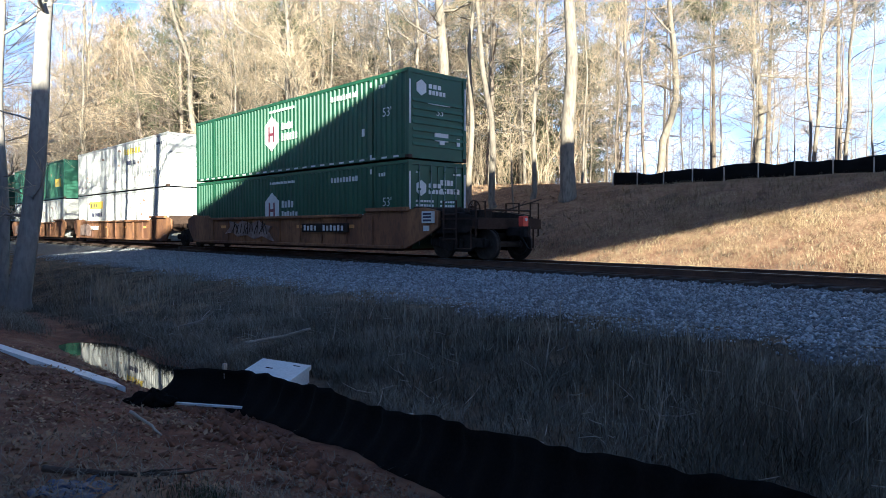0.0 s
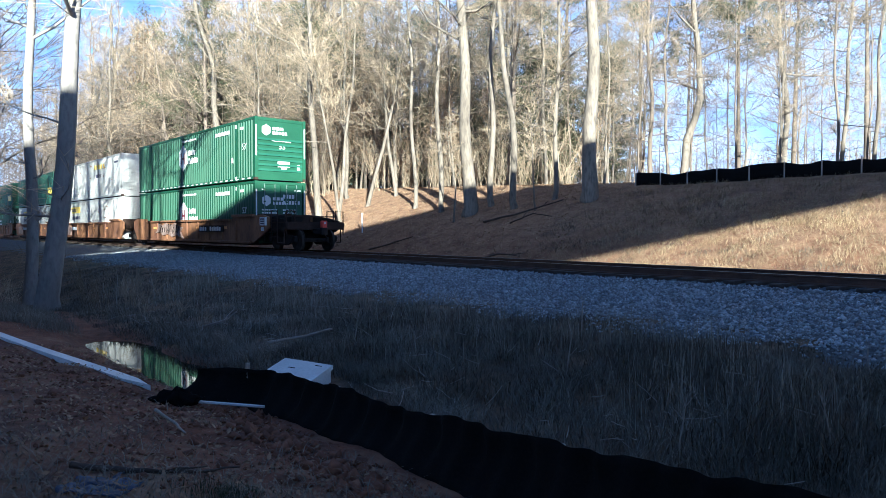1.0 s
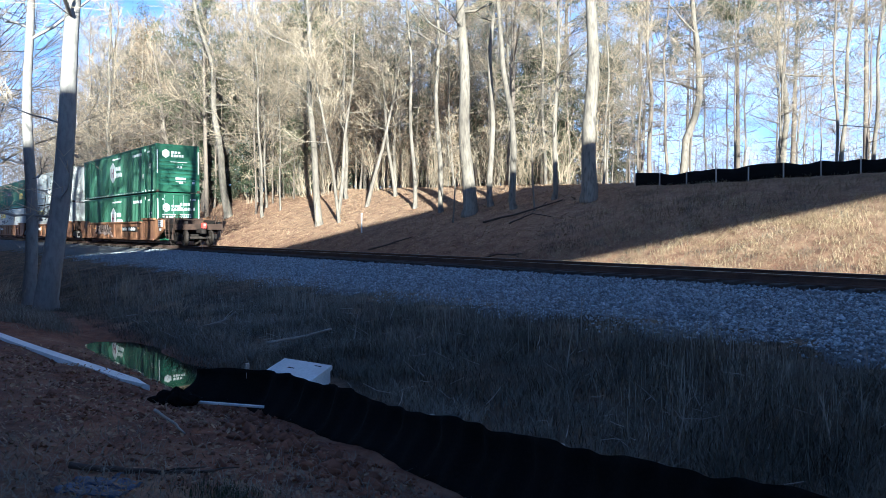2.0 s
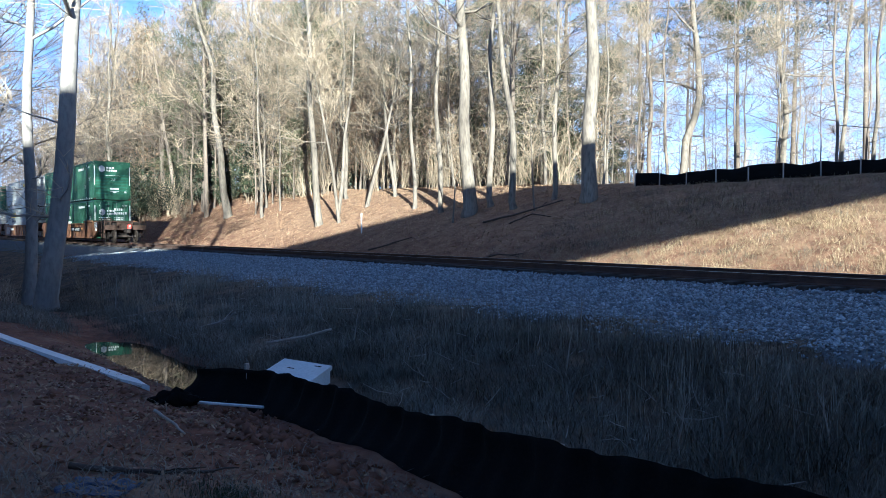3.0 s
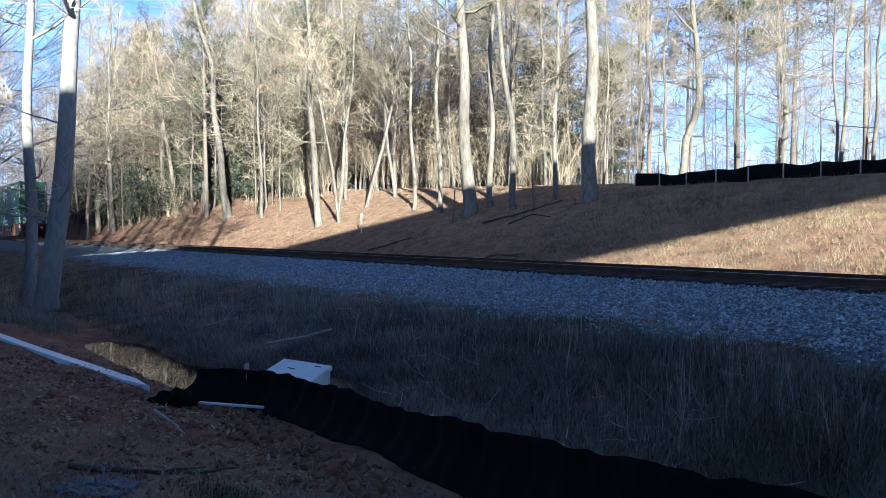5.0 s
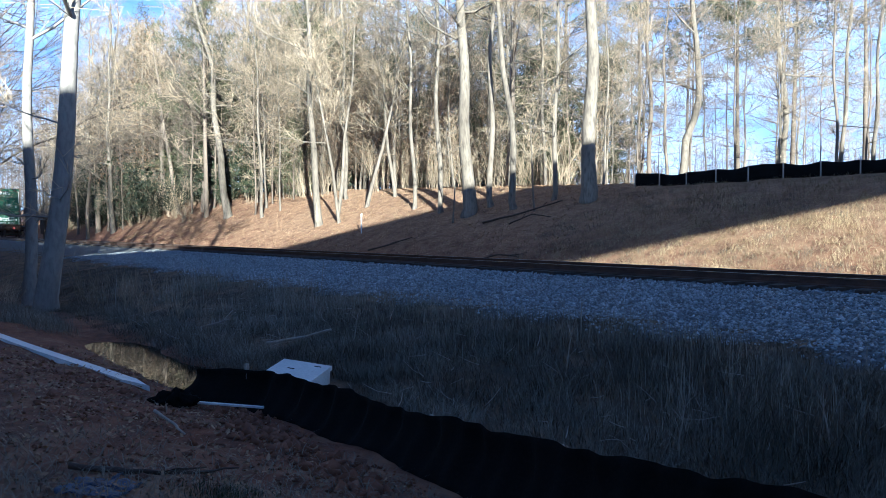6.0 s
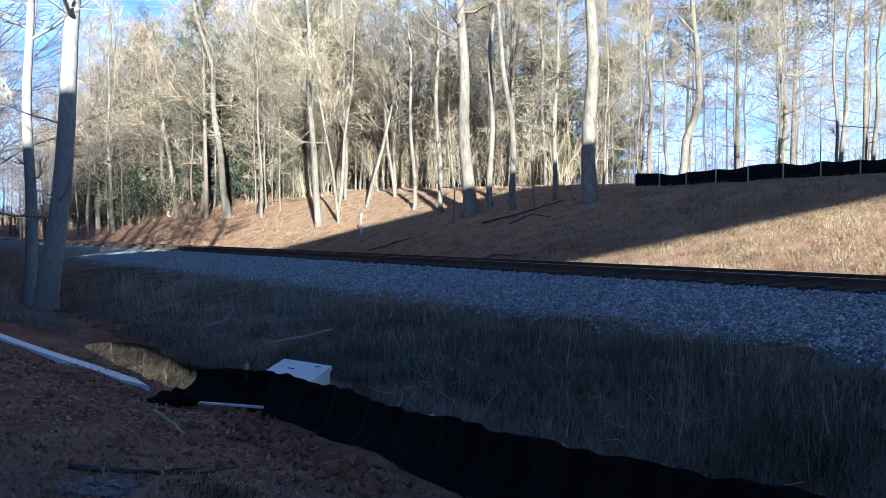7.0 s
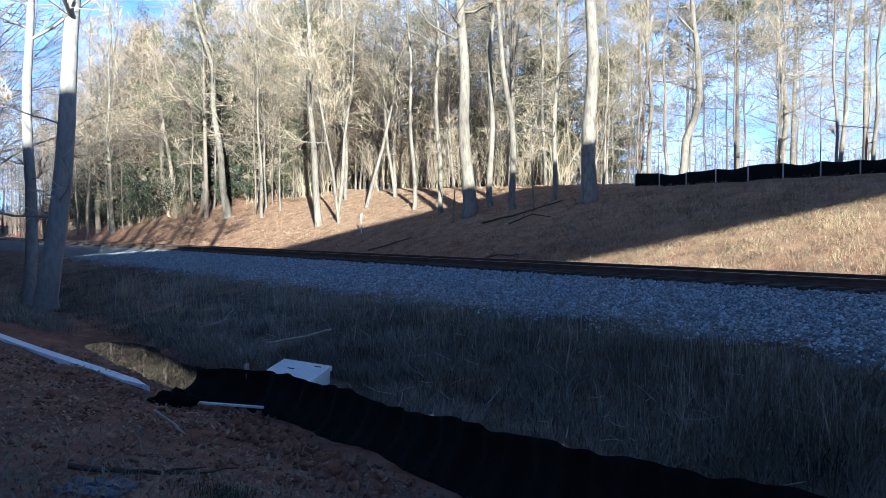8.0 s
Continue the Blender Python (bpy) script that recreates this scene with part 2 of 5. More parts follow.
class Mesh:
    """Collects vertices and faces of one mesh."""

    def __init__(self):
        self.v, self.f = [], []

    def add(self, verts, faces):
        k = len(self.v)
        self.v += [tuple(p) for p in verts]
        self.f += [tuple(i + k for i in f) for f in faces]
        return self

    def box(self, x0, x1, y0, y1, z0, z1, m=None, c=0.0):
        """A box with its four long edges chamfered by c."""
        if c:
            ring = [(y0 + c, z0), (y1 - c, z0), (y1, z0 + c), (y1, z1 - c), (y1 - c, z1), (y0 + c, z1), (y0, z1 - c), (y0, z0 + c)]
        else:
            ring = [(y0, z0), (y1, z0), (y1, z1), (y0, z1)]
        return self.prism(ring, x0, x1, m)

    def prism(self, ring, x0, x1, m=None):
        """A ring in the yz plane drawn out along x."""
        n = len(ring)
        vs = [Vector((x0, y, z)) for y, z in ring] + [Vector((x1, y, z)) for y, z in ring]
        if m:
            vs = [m @ p for p in vs]
        fs = [tuple(range(n))[::-1], tuple(range(n, 2 * n))] + [(i, (i + 1) % n, n + (i + 1) % n, n + i) for i in range(n)]
        return self.add(vs, fs)

    def plate(self, ring, y0, y1):
        """A ring in the xz plane drawn out along y."""
        n = len(ring)
        vs = [(x, y0, z) for x, z in ring] + [(x, y1, z) for x, z in ring]
        fs = [tuple(range(n)), tuple(range(n, 2 * n))[::-1]] + [(i, n + i, n + (i + 1) % n, (i + 1) % n) for i in range(n)]
        return self.add(vs, fs)

    def tube(self, pts, rad, sides=6, caps=True):
        k = len(self.v)
        pts = [Vector(p) for p in pts]
        for i, p in enumerate(pts):
            d = (pts[min(i + 1, len(pts) - 1)] - pts[max(i - 1, 0)]).normalized()
            a = d.cross(Vector((0.31, 0.95, 0.1)) if abs(d.y) < 0.9 else Vector((1, 0, 0))).normalized()
            b = d.cross(a)
            r = rad[i] if isinstance(rad, (list, tuple)) else rad
            for j in range(sides):
                w = 2 * math.pi * j / sides
                self.v.append(tuple(p + r * (a * math.cos(w) + b * math.sin(w))))
        for i in range(len(pts) - 1):
            for j in range(sides):
                q = k + i * sides
                self.f.append((q + j, q + (j + 1) % sides, q + sides + (j + 1) % sides, q + sides + j))
        if caps:
            self.f.append(tuple(k + j for j in range(sides))[::-1])
            self.f.append(tuple(k + (len(pts) - 1) * sides + j for j in range(sides)))
        return self

    def data(self, name, material, smooth=False):
        me = bpy.data.meshes.new(name)
        me.from_pydata(self.v, [], self.f)
        me.materials.append(material)
        if smooth:
            me.polygons.foreach_set("use_smooth", [True] * len(me.polygons))
        me.update()
        return me


def part(name, mesh, material, parent=None, label="", smooth=False, kind=""):
    ob = new(name, mesh if isinstance(mesh, bpy.types.Mesh) else mesh.data(name, material, smooth))
    if parent:
        ob.parent = parent
    return tagged(ob, label, kind=kind)


def array_mesh(name, v, f, material, smooth=False):
    """A mesh from arrays of vertices and triangles."""
    me = bpy.data.meshes.new(name)
    v, f = np.asarray(v, np.float32), np.asarray(f, np.int32)
    k = f.shape[1]
    me.vertices.add(len(v))
    me.vertices.foreach_set("co", v.ravel())
    me.loops.add(f.size)
    me.loops.foreach_set("vertex_index", f.ravel())
    me.polygons.add(len(f))
    me.polygons.foreach_set("loop_start", np.arange(0, f.size, k, dtype=np.int32))
    me.polygons.foreach_set("loop_total", np.full(len(f), k, np.int32))
    me.materials.append(material)
    me.update(calc_edges=True)
    if smooth:
        me.polygons.foreach_set("use_smooth", np.ones(len(f), bool))
    return me


# ---- the lie of the land: camera side, ditch, track bed, cutting bank, plateau
Y_TRACK = 15.4
# the unseen rise behind the camera is added to hold back low sky light
LIE_Y = [-60, -25, -12, -5, 0, 1.6, 2.6, 3.15, 3.65, 4.3, 5.4, 6.6, 8, 9.6, 12, 18, 20.2, 21.2]
LIE_Z = [9.0, 7.0, 1.6, -0.5, -0.68, -0.82, -0.96, -1.08, -1.20, -1.22, -1.15, -1.0, -0.78, -0.55, -0.6, -0.6, -0.5, -0.35]


def ground_z(x, y):
    x, y = np.asarray(x, float), np.asarray(y, float)
    z = np.interp(y, LIE_Y, LIE_Z) - 0.05 * np.exp(-((y - 4.6) / 1.8) ** 2) * np.clip(-x - 18, 0, 7)
    z = z - 0.32 * np.exp(-((y - 3.70) / 0.50) ** 2) * np.clip((-x - 8.2) / 1.2, 0, 1) * np.clip((x + 15.2) / 1.5, 0, 1)
    top = 3.4 + 1.1 * np.clip((-x - 20) / 30, 0, 1) + 1.2 * np.clip((-x - 62) / 15, 0, 1)
    slope = 0.45 + 0.12 * np.clip((-x - 60) / 20, 0, 1)
    # the crest is rounded off
    a, c = -0.35 + slope * (y - 21.2), top + 0.02 * (y - 30)
    crest = 0.5 * (a + c - np.sqrt((a - c) ** 2 + 0.5)) + 0.06
    return np.where(y > 21.2, np.maximum(crest, -0.5), z)


def lumps(x, y):
    """Small unevenness."""
    return (0.035 * np.sin(2.1 * x + 1.3 * np.sin(1.7 * y)) * np.sin(1.9 * y + 0.7 * np.sin(1.1 * x)) + 0.02 * np.sin(5.3 * x + 2 * np.sin(4.1 * y)) * np.sin(4.7 * y))


def lie(x, y):
    return float(ground_z(x, y) + lumps(x, y))


def build_ground():
    xs = np.concatenate([[-2500, -900, -400, -250], np.arange(-180, -60, 2.0), np.arange(-60, -25, 0.6), np.arange(-25, 6, 0.22), np.arange(6, 40, 2.0), [60, 120, 300, 900, 2500]])
    ys = np.concatenate([[-2500, -900, -300, -120], np.arange(-60, -4, 2.5), np.arange(-4, 10, 0.22), np.arange(10, 34, 0.5), np.arange(34, 80, 2.0), [100, 150, 300, 900, 2500]])
    gx, gy = np.meshgrid(xs, ys, indexing="ij")
    gz = ground_z(gx, gy) + lumps(gx, gy) * np.where(np.abs(gx) < 190, 1, 0)
    far = np.clip((np.hypot(gx + 30, gy - 20) - 150) / 400, 0, 1)
    gz = gz * (1 - far) + 3.0 * far
    v = np.stack([gx.ravel(), gy.ravel(), gz.ravel()], 1)
    a, b = len(xs), len(ys)
    i = (np.arange(a - 1)[:, None] * b + np.arange(b - 1)[None, :]).ravel()
    f = np.stack([i, i + b, i + b + 1, i + 1], 1)
    me = array_mesh("ground", v, f, M_GROUND, True)
    x, y = v[:, 0], v[:, 1]
    clay = np.interp(y, [-3, 0, 2.2, 3.6, 4.6, 17, 18.5, 22, 25, 29, 31], [0.1, 0.25, 0.75, 0.8, 0.3, 0.3, 0.75, 0.55, 0.3, 0.3, 0.1])
    clay = clay + np.where(y > 18, 0.35 * np.clip((-x - 45) / 12, 0, 1), np.where(y < 4.5, 0.45 * np.clip((-x - 4.2) / 2, 0, 1), 0))
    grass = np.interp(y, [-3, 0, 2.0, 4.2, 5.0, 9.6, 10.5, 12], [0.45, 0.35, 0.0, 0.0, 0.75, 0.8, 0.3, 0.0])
    col = np.stack([clay, grass, np.zeros_like(x), np.ones_like(x)], 1).astype(np.float32)
    at = me.color_attributes.new("cover", "FLOAT_COLOR", "POINT")
    at.data.foreach_set("color", np.clip(col, 0, 1).ravel())
    tagged(new("ground", me), "red clay and leaf-littered ground with a ditch and cutting bank", "ground", kind="structure")


build_ground()

# water lies in the ditch
wm = Mesh()
ring = [(-8.3, 3.0), (-14.5, 3.0), (-14.9, 3.7), (-14.3, 4.7), (-8.3, 4.4)]
wm.add([(x, y, -1.30) for x, y in ring], [(0, 4, 3, 2, 1)])
tagged(part("water", wm, M_WATER), "still dark brown water standing in the ditch", "water", kind="structure")

# ---- the bed and the track
BED = [(8.7, -0.72), (9.3, -0.57), (11.8, -0.42), (13.2, -0.34), (13.9, -0.275), (14.5, -0.235), (16.5, -0.25), (17.5, -0.32), (18.6, -0.64)]


def bed_z(y):
    return np.interp(y, [p[0] for p in BED], [p[1] for p in BED])


bm_ = Mesh()
bm_.prism(BED + [(18.6, -0.95), (8.7, -0.95)], -400, 60)
tagged(part("ballast", bm_, M_BED), "bed of grey crushed stone under the track", "ballast", kind="structure")
track = tagged(new("railway_track"), "single railway track on wooden ties in grey ballast", "railway track")
RAIL = [(-0.07, -0.172), (0.07, -0.172), (0.07, -0.160), (0.012, -0.140), (0.010, -0.045), (0.036, -0.035), (0.036, -0.005), (-0.036, -0.005), (-0.036, -0.035), (-0.010, -0.045), (-0.012, -0.140), (-0.07, -0.160)]
for side in (-0.753, 0.753):
    rail = part("rail", Mesh().prism([(Y_TRACK + side + a, b) for a, b in RAIL], -400, 60), M_RAIL, track, "rusty steel rail")
    part("running_surface", Mesh().box(-400, 60, Y_TRACK + side - 0.03, Y_TRACK + side + 0.03, -0.005, 0.0), M_RAILTOP, rail, "worn bright rail head")
tie_mesh = Mesh().box(-0.115, 0.115, -1.3, 1.3, -0.12, 0.0, None, 0.015).data("tie", M_TIE)
plate_mesh = Mesh().box(-0.10, 0.10, -0.18, 0.18, 0.0, 0.012).data("tie_plate", M_RAIL)
rng = random.Random(3)
for i in range(240):
    x = 2.0 - 0.53 * i
    tie = new("tie", tie_mesh)
    tie.parent = track
    tie.matrix_basis = pose(x + rng.uniform(-0.03, 0.03), Y_TRACK + rng.uniform(-0.06, 0.06), -0.172, 0, 0, rng.uniform(-1.5, 1.5))

# ---- trees: tapered trunk, limbs, branches and twigs


def wander(rng, start, way, length, steps, bend, lift):
    pts, d, p = [start.copy()], way.normalized(), start.copy()
    for _ in range(steps):
        d = (d + Vector((rng.uniform(-bend, bend), rng.uniform(-bend, bend), rng.uniform(-bend, bend) + lift))).normalized()
        p = p + d * (length / steps)
        pts.append(p.copy())
    return pts


def taper(r0, r1, n):
    return [r0 + (r1 - r0) * i / (n - 1) for i in range(n)]


def grow(seed, height, radius, bends=(), crown=0.35, limbs=16, reach=0.26, subs=6, twigs=7, sides=9, low=0, twig_r=0.0125):
    """Trunk, limb and twig meshes of a bare tree. bends: (height, dx, dy) through which the trunk passes."""
    rng = random.Random(seed)
    trunk, limb, twig = Mesh(), Mesh(), Mesh()
    n = 16
    hs = [height * (i / n) ** 0.9 for i in range(n + 1)]
    bh, bx, by = [0.0] + [b[0] for b in bends], [0.0] + [b[1] for b in bends], [0.0] + [b[2] for b in bends]
    if not bends:
        bh, bx, by = [0, height * 0.5, height], [0, rng.uniform(-0.4, 0.4), rng.uniform(-0.6, 0.6)], [0, rng.uniform(-0.4, 0.4), rng.uniform(-0.6, 0.6)]
    wob = [rng.uniform(0, 6) for _ in range(4)]
    wave = 0.035 * height / 10

    def mid(h):
        k = 1.0 if h > 0.4 else h / 0.4
        return Vector((np.interp(h, bh, bx) + k * wave * math.sin(h * 0.9 + wob[0]), np.interp(h, bh, by) + k * wave * math.sin(h * 0.8 + wob[1]), h))

    def thick(h):
        return radius * (1 - 0.80 * (h / height) ** 1.1) + radius * 0.32 * math.exp(-h / (radius * 1.4))

    pts = [mid(0) - Vector((0, 0, 0.35))] + [mid(h) for h in (0, 0.15, 0.4)] + [mid(h) for h in hs if h > 0.6]
    trunk.tube(pts, [thick(max(p.z, 0)) for p in pts], sides)
    az = rng.uniform(0, 6.28)
    for i in range(limbs + low):
        if i < limbs:
            u = crown + (0.97 - crown) * (i + rng.random()) / limbs
            long = height * reach * (1.15 - 0.75 * (u - crown) / (1 - crown)) * rng.uniform(0.6, 1.2)
        else:
            u = rng.uniform(0.12, crown)
            long = height * reach * rng.uniform(0.15, 0.5)
        h = u * height
        az += 2.4 + rng.uniform(-0.6, 0.6)
        el = rng.uniform(-0.05, 0.8) if i < limbs else rng.uniform(-0.3, 0.4)
        way = Vector((math.cos(az) * math.cos(el), math.sin(az) * math.cos(el), math.sin(el)))
        r0 = min(thick(h) * rng.uniform(0.3, 0.5), 0.014 * long + 0.012)
        path = wander(rng, mid(h), way, long, 6, 0.26, 0.05)
        limb.tube(path[::2] if sides < 9 else path, taper(r0, 0.012, 4 if sides < 9 else 7), 4, False)
        for j in range(subs if i < limbs else 3):
            k = rng.randint(1, 6)
            w2 = ((path[k] - path[k - 1]).normalized() + Vector((rng.uniform(-1, 1), rng.uniform(-1, 1), rng.uniform(-0.5, 0.9))) * 0.9)
            p2 = wander(rng, path[k - 1].lerp(path[k], rng.random()), w2, long * rng.uniform(0.3, 0.65), 3, 0.30, 0.06)
            limb.tube(p2, taper(max(r0 * 0.32, 0.012), twig_r * 0.8, 4), 3, False)
            for _ in range(twigs):
                q = rng.randint(1, 3)
                w3 = (p2[q] - p2[q - 1]).normalized() + Vector((rng.uniform(-1, 1), rng.uniform(-1, 1), rng.uniform(-0.6, 0.9)))
                p3 = wander(rng, p2[q - 1].lerp(p2[q], rng.random()), w3, long * rng.uniform(0.16, 0.42), 1, 0.30, -0.02)
                twig.tube(p3, [twig_r * 0.75, twig_r * 0.45], 3, False)
    return trunk, limb, twig


def make_tree(seed, name="bare_tree", bark=None, label="", twig=None, **kw):
    bark = bark or M_BARK
    root = tagged(new(name), label or "bare winter hardwood tree with pale sunlit bark", "tree")
    t, l, w = grow(seed, **kw)
    part("trunk", t, bark, root, smooth=True)
    part("branchwork", l, bark, root, "bare branching limbs", smooth=True, kind="stuff")
    part("twigwork", w, twig or M_TWIG, root, "fine bare twigs", kind="stuff")
    return root


def clumps(rng, centres, size, count, leaf, material, name):
    """Many small leaf or needle blades round given places."""
    c = np.repeat(np.array(centres, float), count, 0)
    n = len(c)
    g = np.random.RandomState(rng.randint(0, 99999))
    p = c + g.normal(0, 1, (n, 3)) * np.array(size)
    d = g.normal(0, 1, (n, 3))
    d /= np.linalg.norm(d, axis=1)[:, None]
    e = np.cross(d, g.normal(0, 1, (n, 3)))
    e /= np.linalg.norm(e, axis=1)[:, None]
    s = g.uniform(0.6, 1.3, (n, 1))
    a, b = d * leaf[0] * s, e * leaf[1] * s
    v = np.stack([p - a, p + b, p + a, p - b], 1).reshape(-1, 3)
    f = np.arange(4 * n).reshape(-1, 4)
    return array_mesh(name, v, f, material)


def make_pine(seed, height, radius, label="tall pine with a tuft of olive needles on top", bare=0.42, limbs=34, density=54, reach=0.16):
    rng = random.Random(seed)
    root = tagged(new("pine_tree"), label, "pine tree")
    trunk, limb = Mesh(), Mesh()
    pts = wander(rng, Vector((0, 0, -0.3)), Vector((0, 0, 1)), height, 10, 0.012, 0.02)
    trunk.tube(pts, taper(radius, radius * 0.2, 11), 8)
    tips = []
    for i in range(limbs):
        u = rng.uniform(bare, 1.0)
        k = min(int(u * 10), 9)
        p = pts[k].lerp(pts[k + 1], u * 10 - k) if k < 10 else pts[10]
        az = rng.uniform(0, 6.28)
        long = height * reach * (1.3 - u) * 2.0 * rng.uniform(0.5, 1.1)
        path = wander(rng, p, Vector((math.cos(az), math.sin(az), rng.uniform(0.0, 0.5))), long, 4, 0.2, 0.05)
        limb.tube(path, taper(0.05, 0.015, 5), 4, False)
        tips += [path[2], path[3], path[4], path[4] + Vector((rng.uniform(-0.5, 0.5), rng.uniform(-0.5, 0.5), 0.3))]
    part("trunk", trunk, M_BARK_DARK, root, smooth=True)
    part("branchwork", limb, M_BARK_DARK, root, kind="stuff")
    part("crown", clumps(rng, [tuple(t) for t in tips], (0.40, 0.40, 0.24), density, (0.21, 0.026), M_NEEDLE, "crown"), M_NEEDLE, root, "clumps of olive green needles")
    return root


def set_down(ob, x, y, turn=0.0, sink=0.0):
    ob.matrix_basis = pose(x, y, lie(x, y) - sink, 0, 0, turn)
    return ob


# trees that stand out, each at its own place; lean runs to the camera's right
RX, RY = 0.659, 0.752


def hero(seed, x, y, r, height, lean, **kw):
    bends = [(h, d * RX, d * RY) for h, d in lean]
    t = make_tree(seed, height=height, radius=r if seed < 5 else 0.82 * r, bends=bends, **kw)
    return set_down(t, x, y)


near = "tall bare tree by the ditch, lower trunk in blue shade"
hero(1, -22.2, 4.35, 0.29, 19, [(2.5, 0.30), (6.0, 0.74), (9.0, 0.92), (19, 1.4)], crown=0.42, low=4, label=near, limbs=14, bark=M_BARK_PALE)
hero(2, -25.9, 4.6, 0.20, 18, [(5.5, 0.06), (18, 0.2)], crown=0.45, low=4, label="slim pale bare tree by the ditch", limbs=13, bark=M_BARK_PALE)
bankside = "large bare tree on the cutting bank, sunlit upper trunk"
hero(3, -20.5, 27.4, 0.36, 24, [(5, 0.08), (9.7, 0.11), (24, 0.3)], crown=0.45, label=bankside)
hero(4, -27.4, 25.9, 0.36, 24, [(5.9, -0.25), (11.8, -0.47), (24, -0.9)], crown=0.38, label="large forked bare tree on the cutting bank")
hero(5, -26.8, 27.0, 0.20, 20, [(8.3, 0.0), (20, 0.4)], crown=0.45)
hero(6, -24.7, 26.6, 0.22, 21, [(5, -0.18), (10.9, -0.98), (21, -2.6)], crown=0.5)
hero(7, -22.9, 27.7, 0.16, 17, [(5.8, 0.1), (17, 0.3)], crown=0.35, low=8)
hero(8, -23.6, 41.5, 0.33, 20, [(3.2, 0.3), (4.4, 0.85), (5.3, 1.15), (9.4, 0.93), (11.6, 0.63), (20, 0.4)], crown=0.3, label="crooked bare tree behind the black fence")
hero(9, -20.5, 49.6, 0.28, 21, [(4.8, 0.2), (8.7, -0.2), (11.9, -0.5), (21, -1.2)], crown=0.25)
hero(10, -16.7, 49.4, 0.18, 20, [(5.4, 0.22), (20, 0.8)], crown=0.4)
hero(11, -16.3, 54.5, 0.19, 21, [(5.5, 0.08), (21, 0.6)], crown=0.4)
hero(12, -24.4, 39.1, 0.19, 19, [(5.8, -0.07), (19, -0.6)], crown=0.25, low=6, bark=M_BARK_DARK)
hero(13, -41.1, 24.7, 0.30, 22, [(6.6, -0.51), (15.6, -0.78), (22, -0.9)], crown=0.4)
hero(14, -39.2, 25.1, 0.14, 13, [(3.6, -0.46), (7.4, -1.14), (13, -2.2)], crown=0.4)
hero(15, -40.8, 26.0, 0.17, 16, [(4.5, 0.47), (9.3, 0.95), (16, 1.5)], crown=0.35)
hero(16, -60.2, 26.6, 0.42, 25, [(8, -1.04), (13.7, -1.4), (19.9, -3.1), (25, -4)], crown=0.35)
hero(17, -66.3, 31.4, 0.34, 26, [(8.7, 0), (26, 0.2)], crown=0.4)
hero(18, -73.5, 27.0, 0.29, 18, [(3.3, -0.6), (8.1, -1.33), (18, -2.6)], crown=0.4, bark=M_BARK_DARK)
hero(19, -53.0, 26.4, 0.17, 16, [(4, -0.14), (11.1, -0.38), (16, -0.6)], crown=0.35)
hero(20, -56.6, 31.9, 0.24, 22, [(7.3, 0), (22, -0.2)], crown=0.4)
hero(21, -39.8, 27.8, 0.17, 14, [(2.0, 0.5), (4.0, 1.05), (8.8, 2.1), (14, 3.0)], crown=0.35, label="leaning bare tree on the bank top")
hero(22, -33.6, 27.1, 0.16, 18, [(4.2, -0.18), (13.1, -0.46), (18, -0.6)], crown=0.4)
hero(23, -30.3, 26.4, 0.18, 20, [(4.1, -0.2), (12.4, -0.27), (20, -0.3)], crown=0.4)
hero(24, -45.2, 29.6, 0.18, 20, [(6.6, -0.13), (20, -0.4)], crown=0.4)
hero(25, -38.9, 29.6, 0.16, 15, [(1.8, -0.25), (3.6, -0.6), (6.6, -0.75), (15, -1.2)], crown=0.35)
hero(26, -27.6, 24.9, 0.06, 5.5, [(2, 0.12), (3.2, -0.18), (5.5, -0.4)], crown=0.35, limbs=8)
hero(27, -23.0, 26.3, 0.06, 5.0, [(2.6, -0.14), (5, -0.3)], crown=0.4, limbs=7)
hero(28, -79.0, 27.5, 0.34, 20, [(6, -0.3), (20, -0.5)], crown=0.4, bark=M_BARK_DARK)
hero(29, -77.0, 29.0, 0.30, 20, [(6, -0.1), (20, 0.3)], crown=0.4, bark=M_BARK_DARK)
set_down(make_pine(31, 23.5, 0.20, bare=0.47, limbs=64, density=90, reach=0.11), -27.3, 57.2)
set_down(make_pine(32, 24.5, 0.20, bare=0.48, limbs=60, density=90, reach=0.11), -18.3, 59.2)

# a row of ditch-side trees up the line, whose shadows fall over track and bank
for i, (x, y) in enumerate(((-29, 1.2), (-33, -1.0), (-36, 2.2), (-41, 0.6), (-27, -4.5), (-46, 2.0), (-51, 0.4), (-38, -5.5), (-58, 3.0), (-64, 3.6))):
    hero(40 + i, x, y, 0.14 + 0.02 * (i % 4), 15 + i % 5, [(15, 0.5 * (i % 3 - 1))], crown=0.3, limbs=12, subs=4, twigs=3, label="bare tree up the line on the ditch bank")

# wide-crowned trees between the ditch and the line, further up
for i, (x, y) in enumerate(((-34, 3.5), (-39, 4.3), (-45, 5.0), (-52, 5.8), (-62, 7.0))):
    hero(90 + i, x, y, 0.20 + 0.03 * (i % 3), 18 + i % 4, [(6, -0.5 + 0.2 * i), (18, 0.6 * (i % 3 - 1))], crown=0.22, limbs=20, reach=0.34, subs=7, twigs=6, low=4, bark=M_BARK_DARK, label="wide-crowned bare tree beside the line")

# the wood behind: a few kinds of tree, set out by chance between the crest and the deep wood
kinds = []
for i in range(7):
    k = make_tree(100 + i, label="bare tree of the wood behind the cutting", bark=M_BARK if i % 3 else M_BARK_DARK, height=17 + 1.3 * i, radius=0.075 + 0.016 * i,
                  crown=0.22 + 0.03 * (i % 4), limbs=19, subs=5, twigs=6, sides=6, low=6, twig_r=0.0145)
    tagged(k, group="wood behind the cutting")
    kinds.append(k)
rng = random.Random(11)


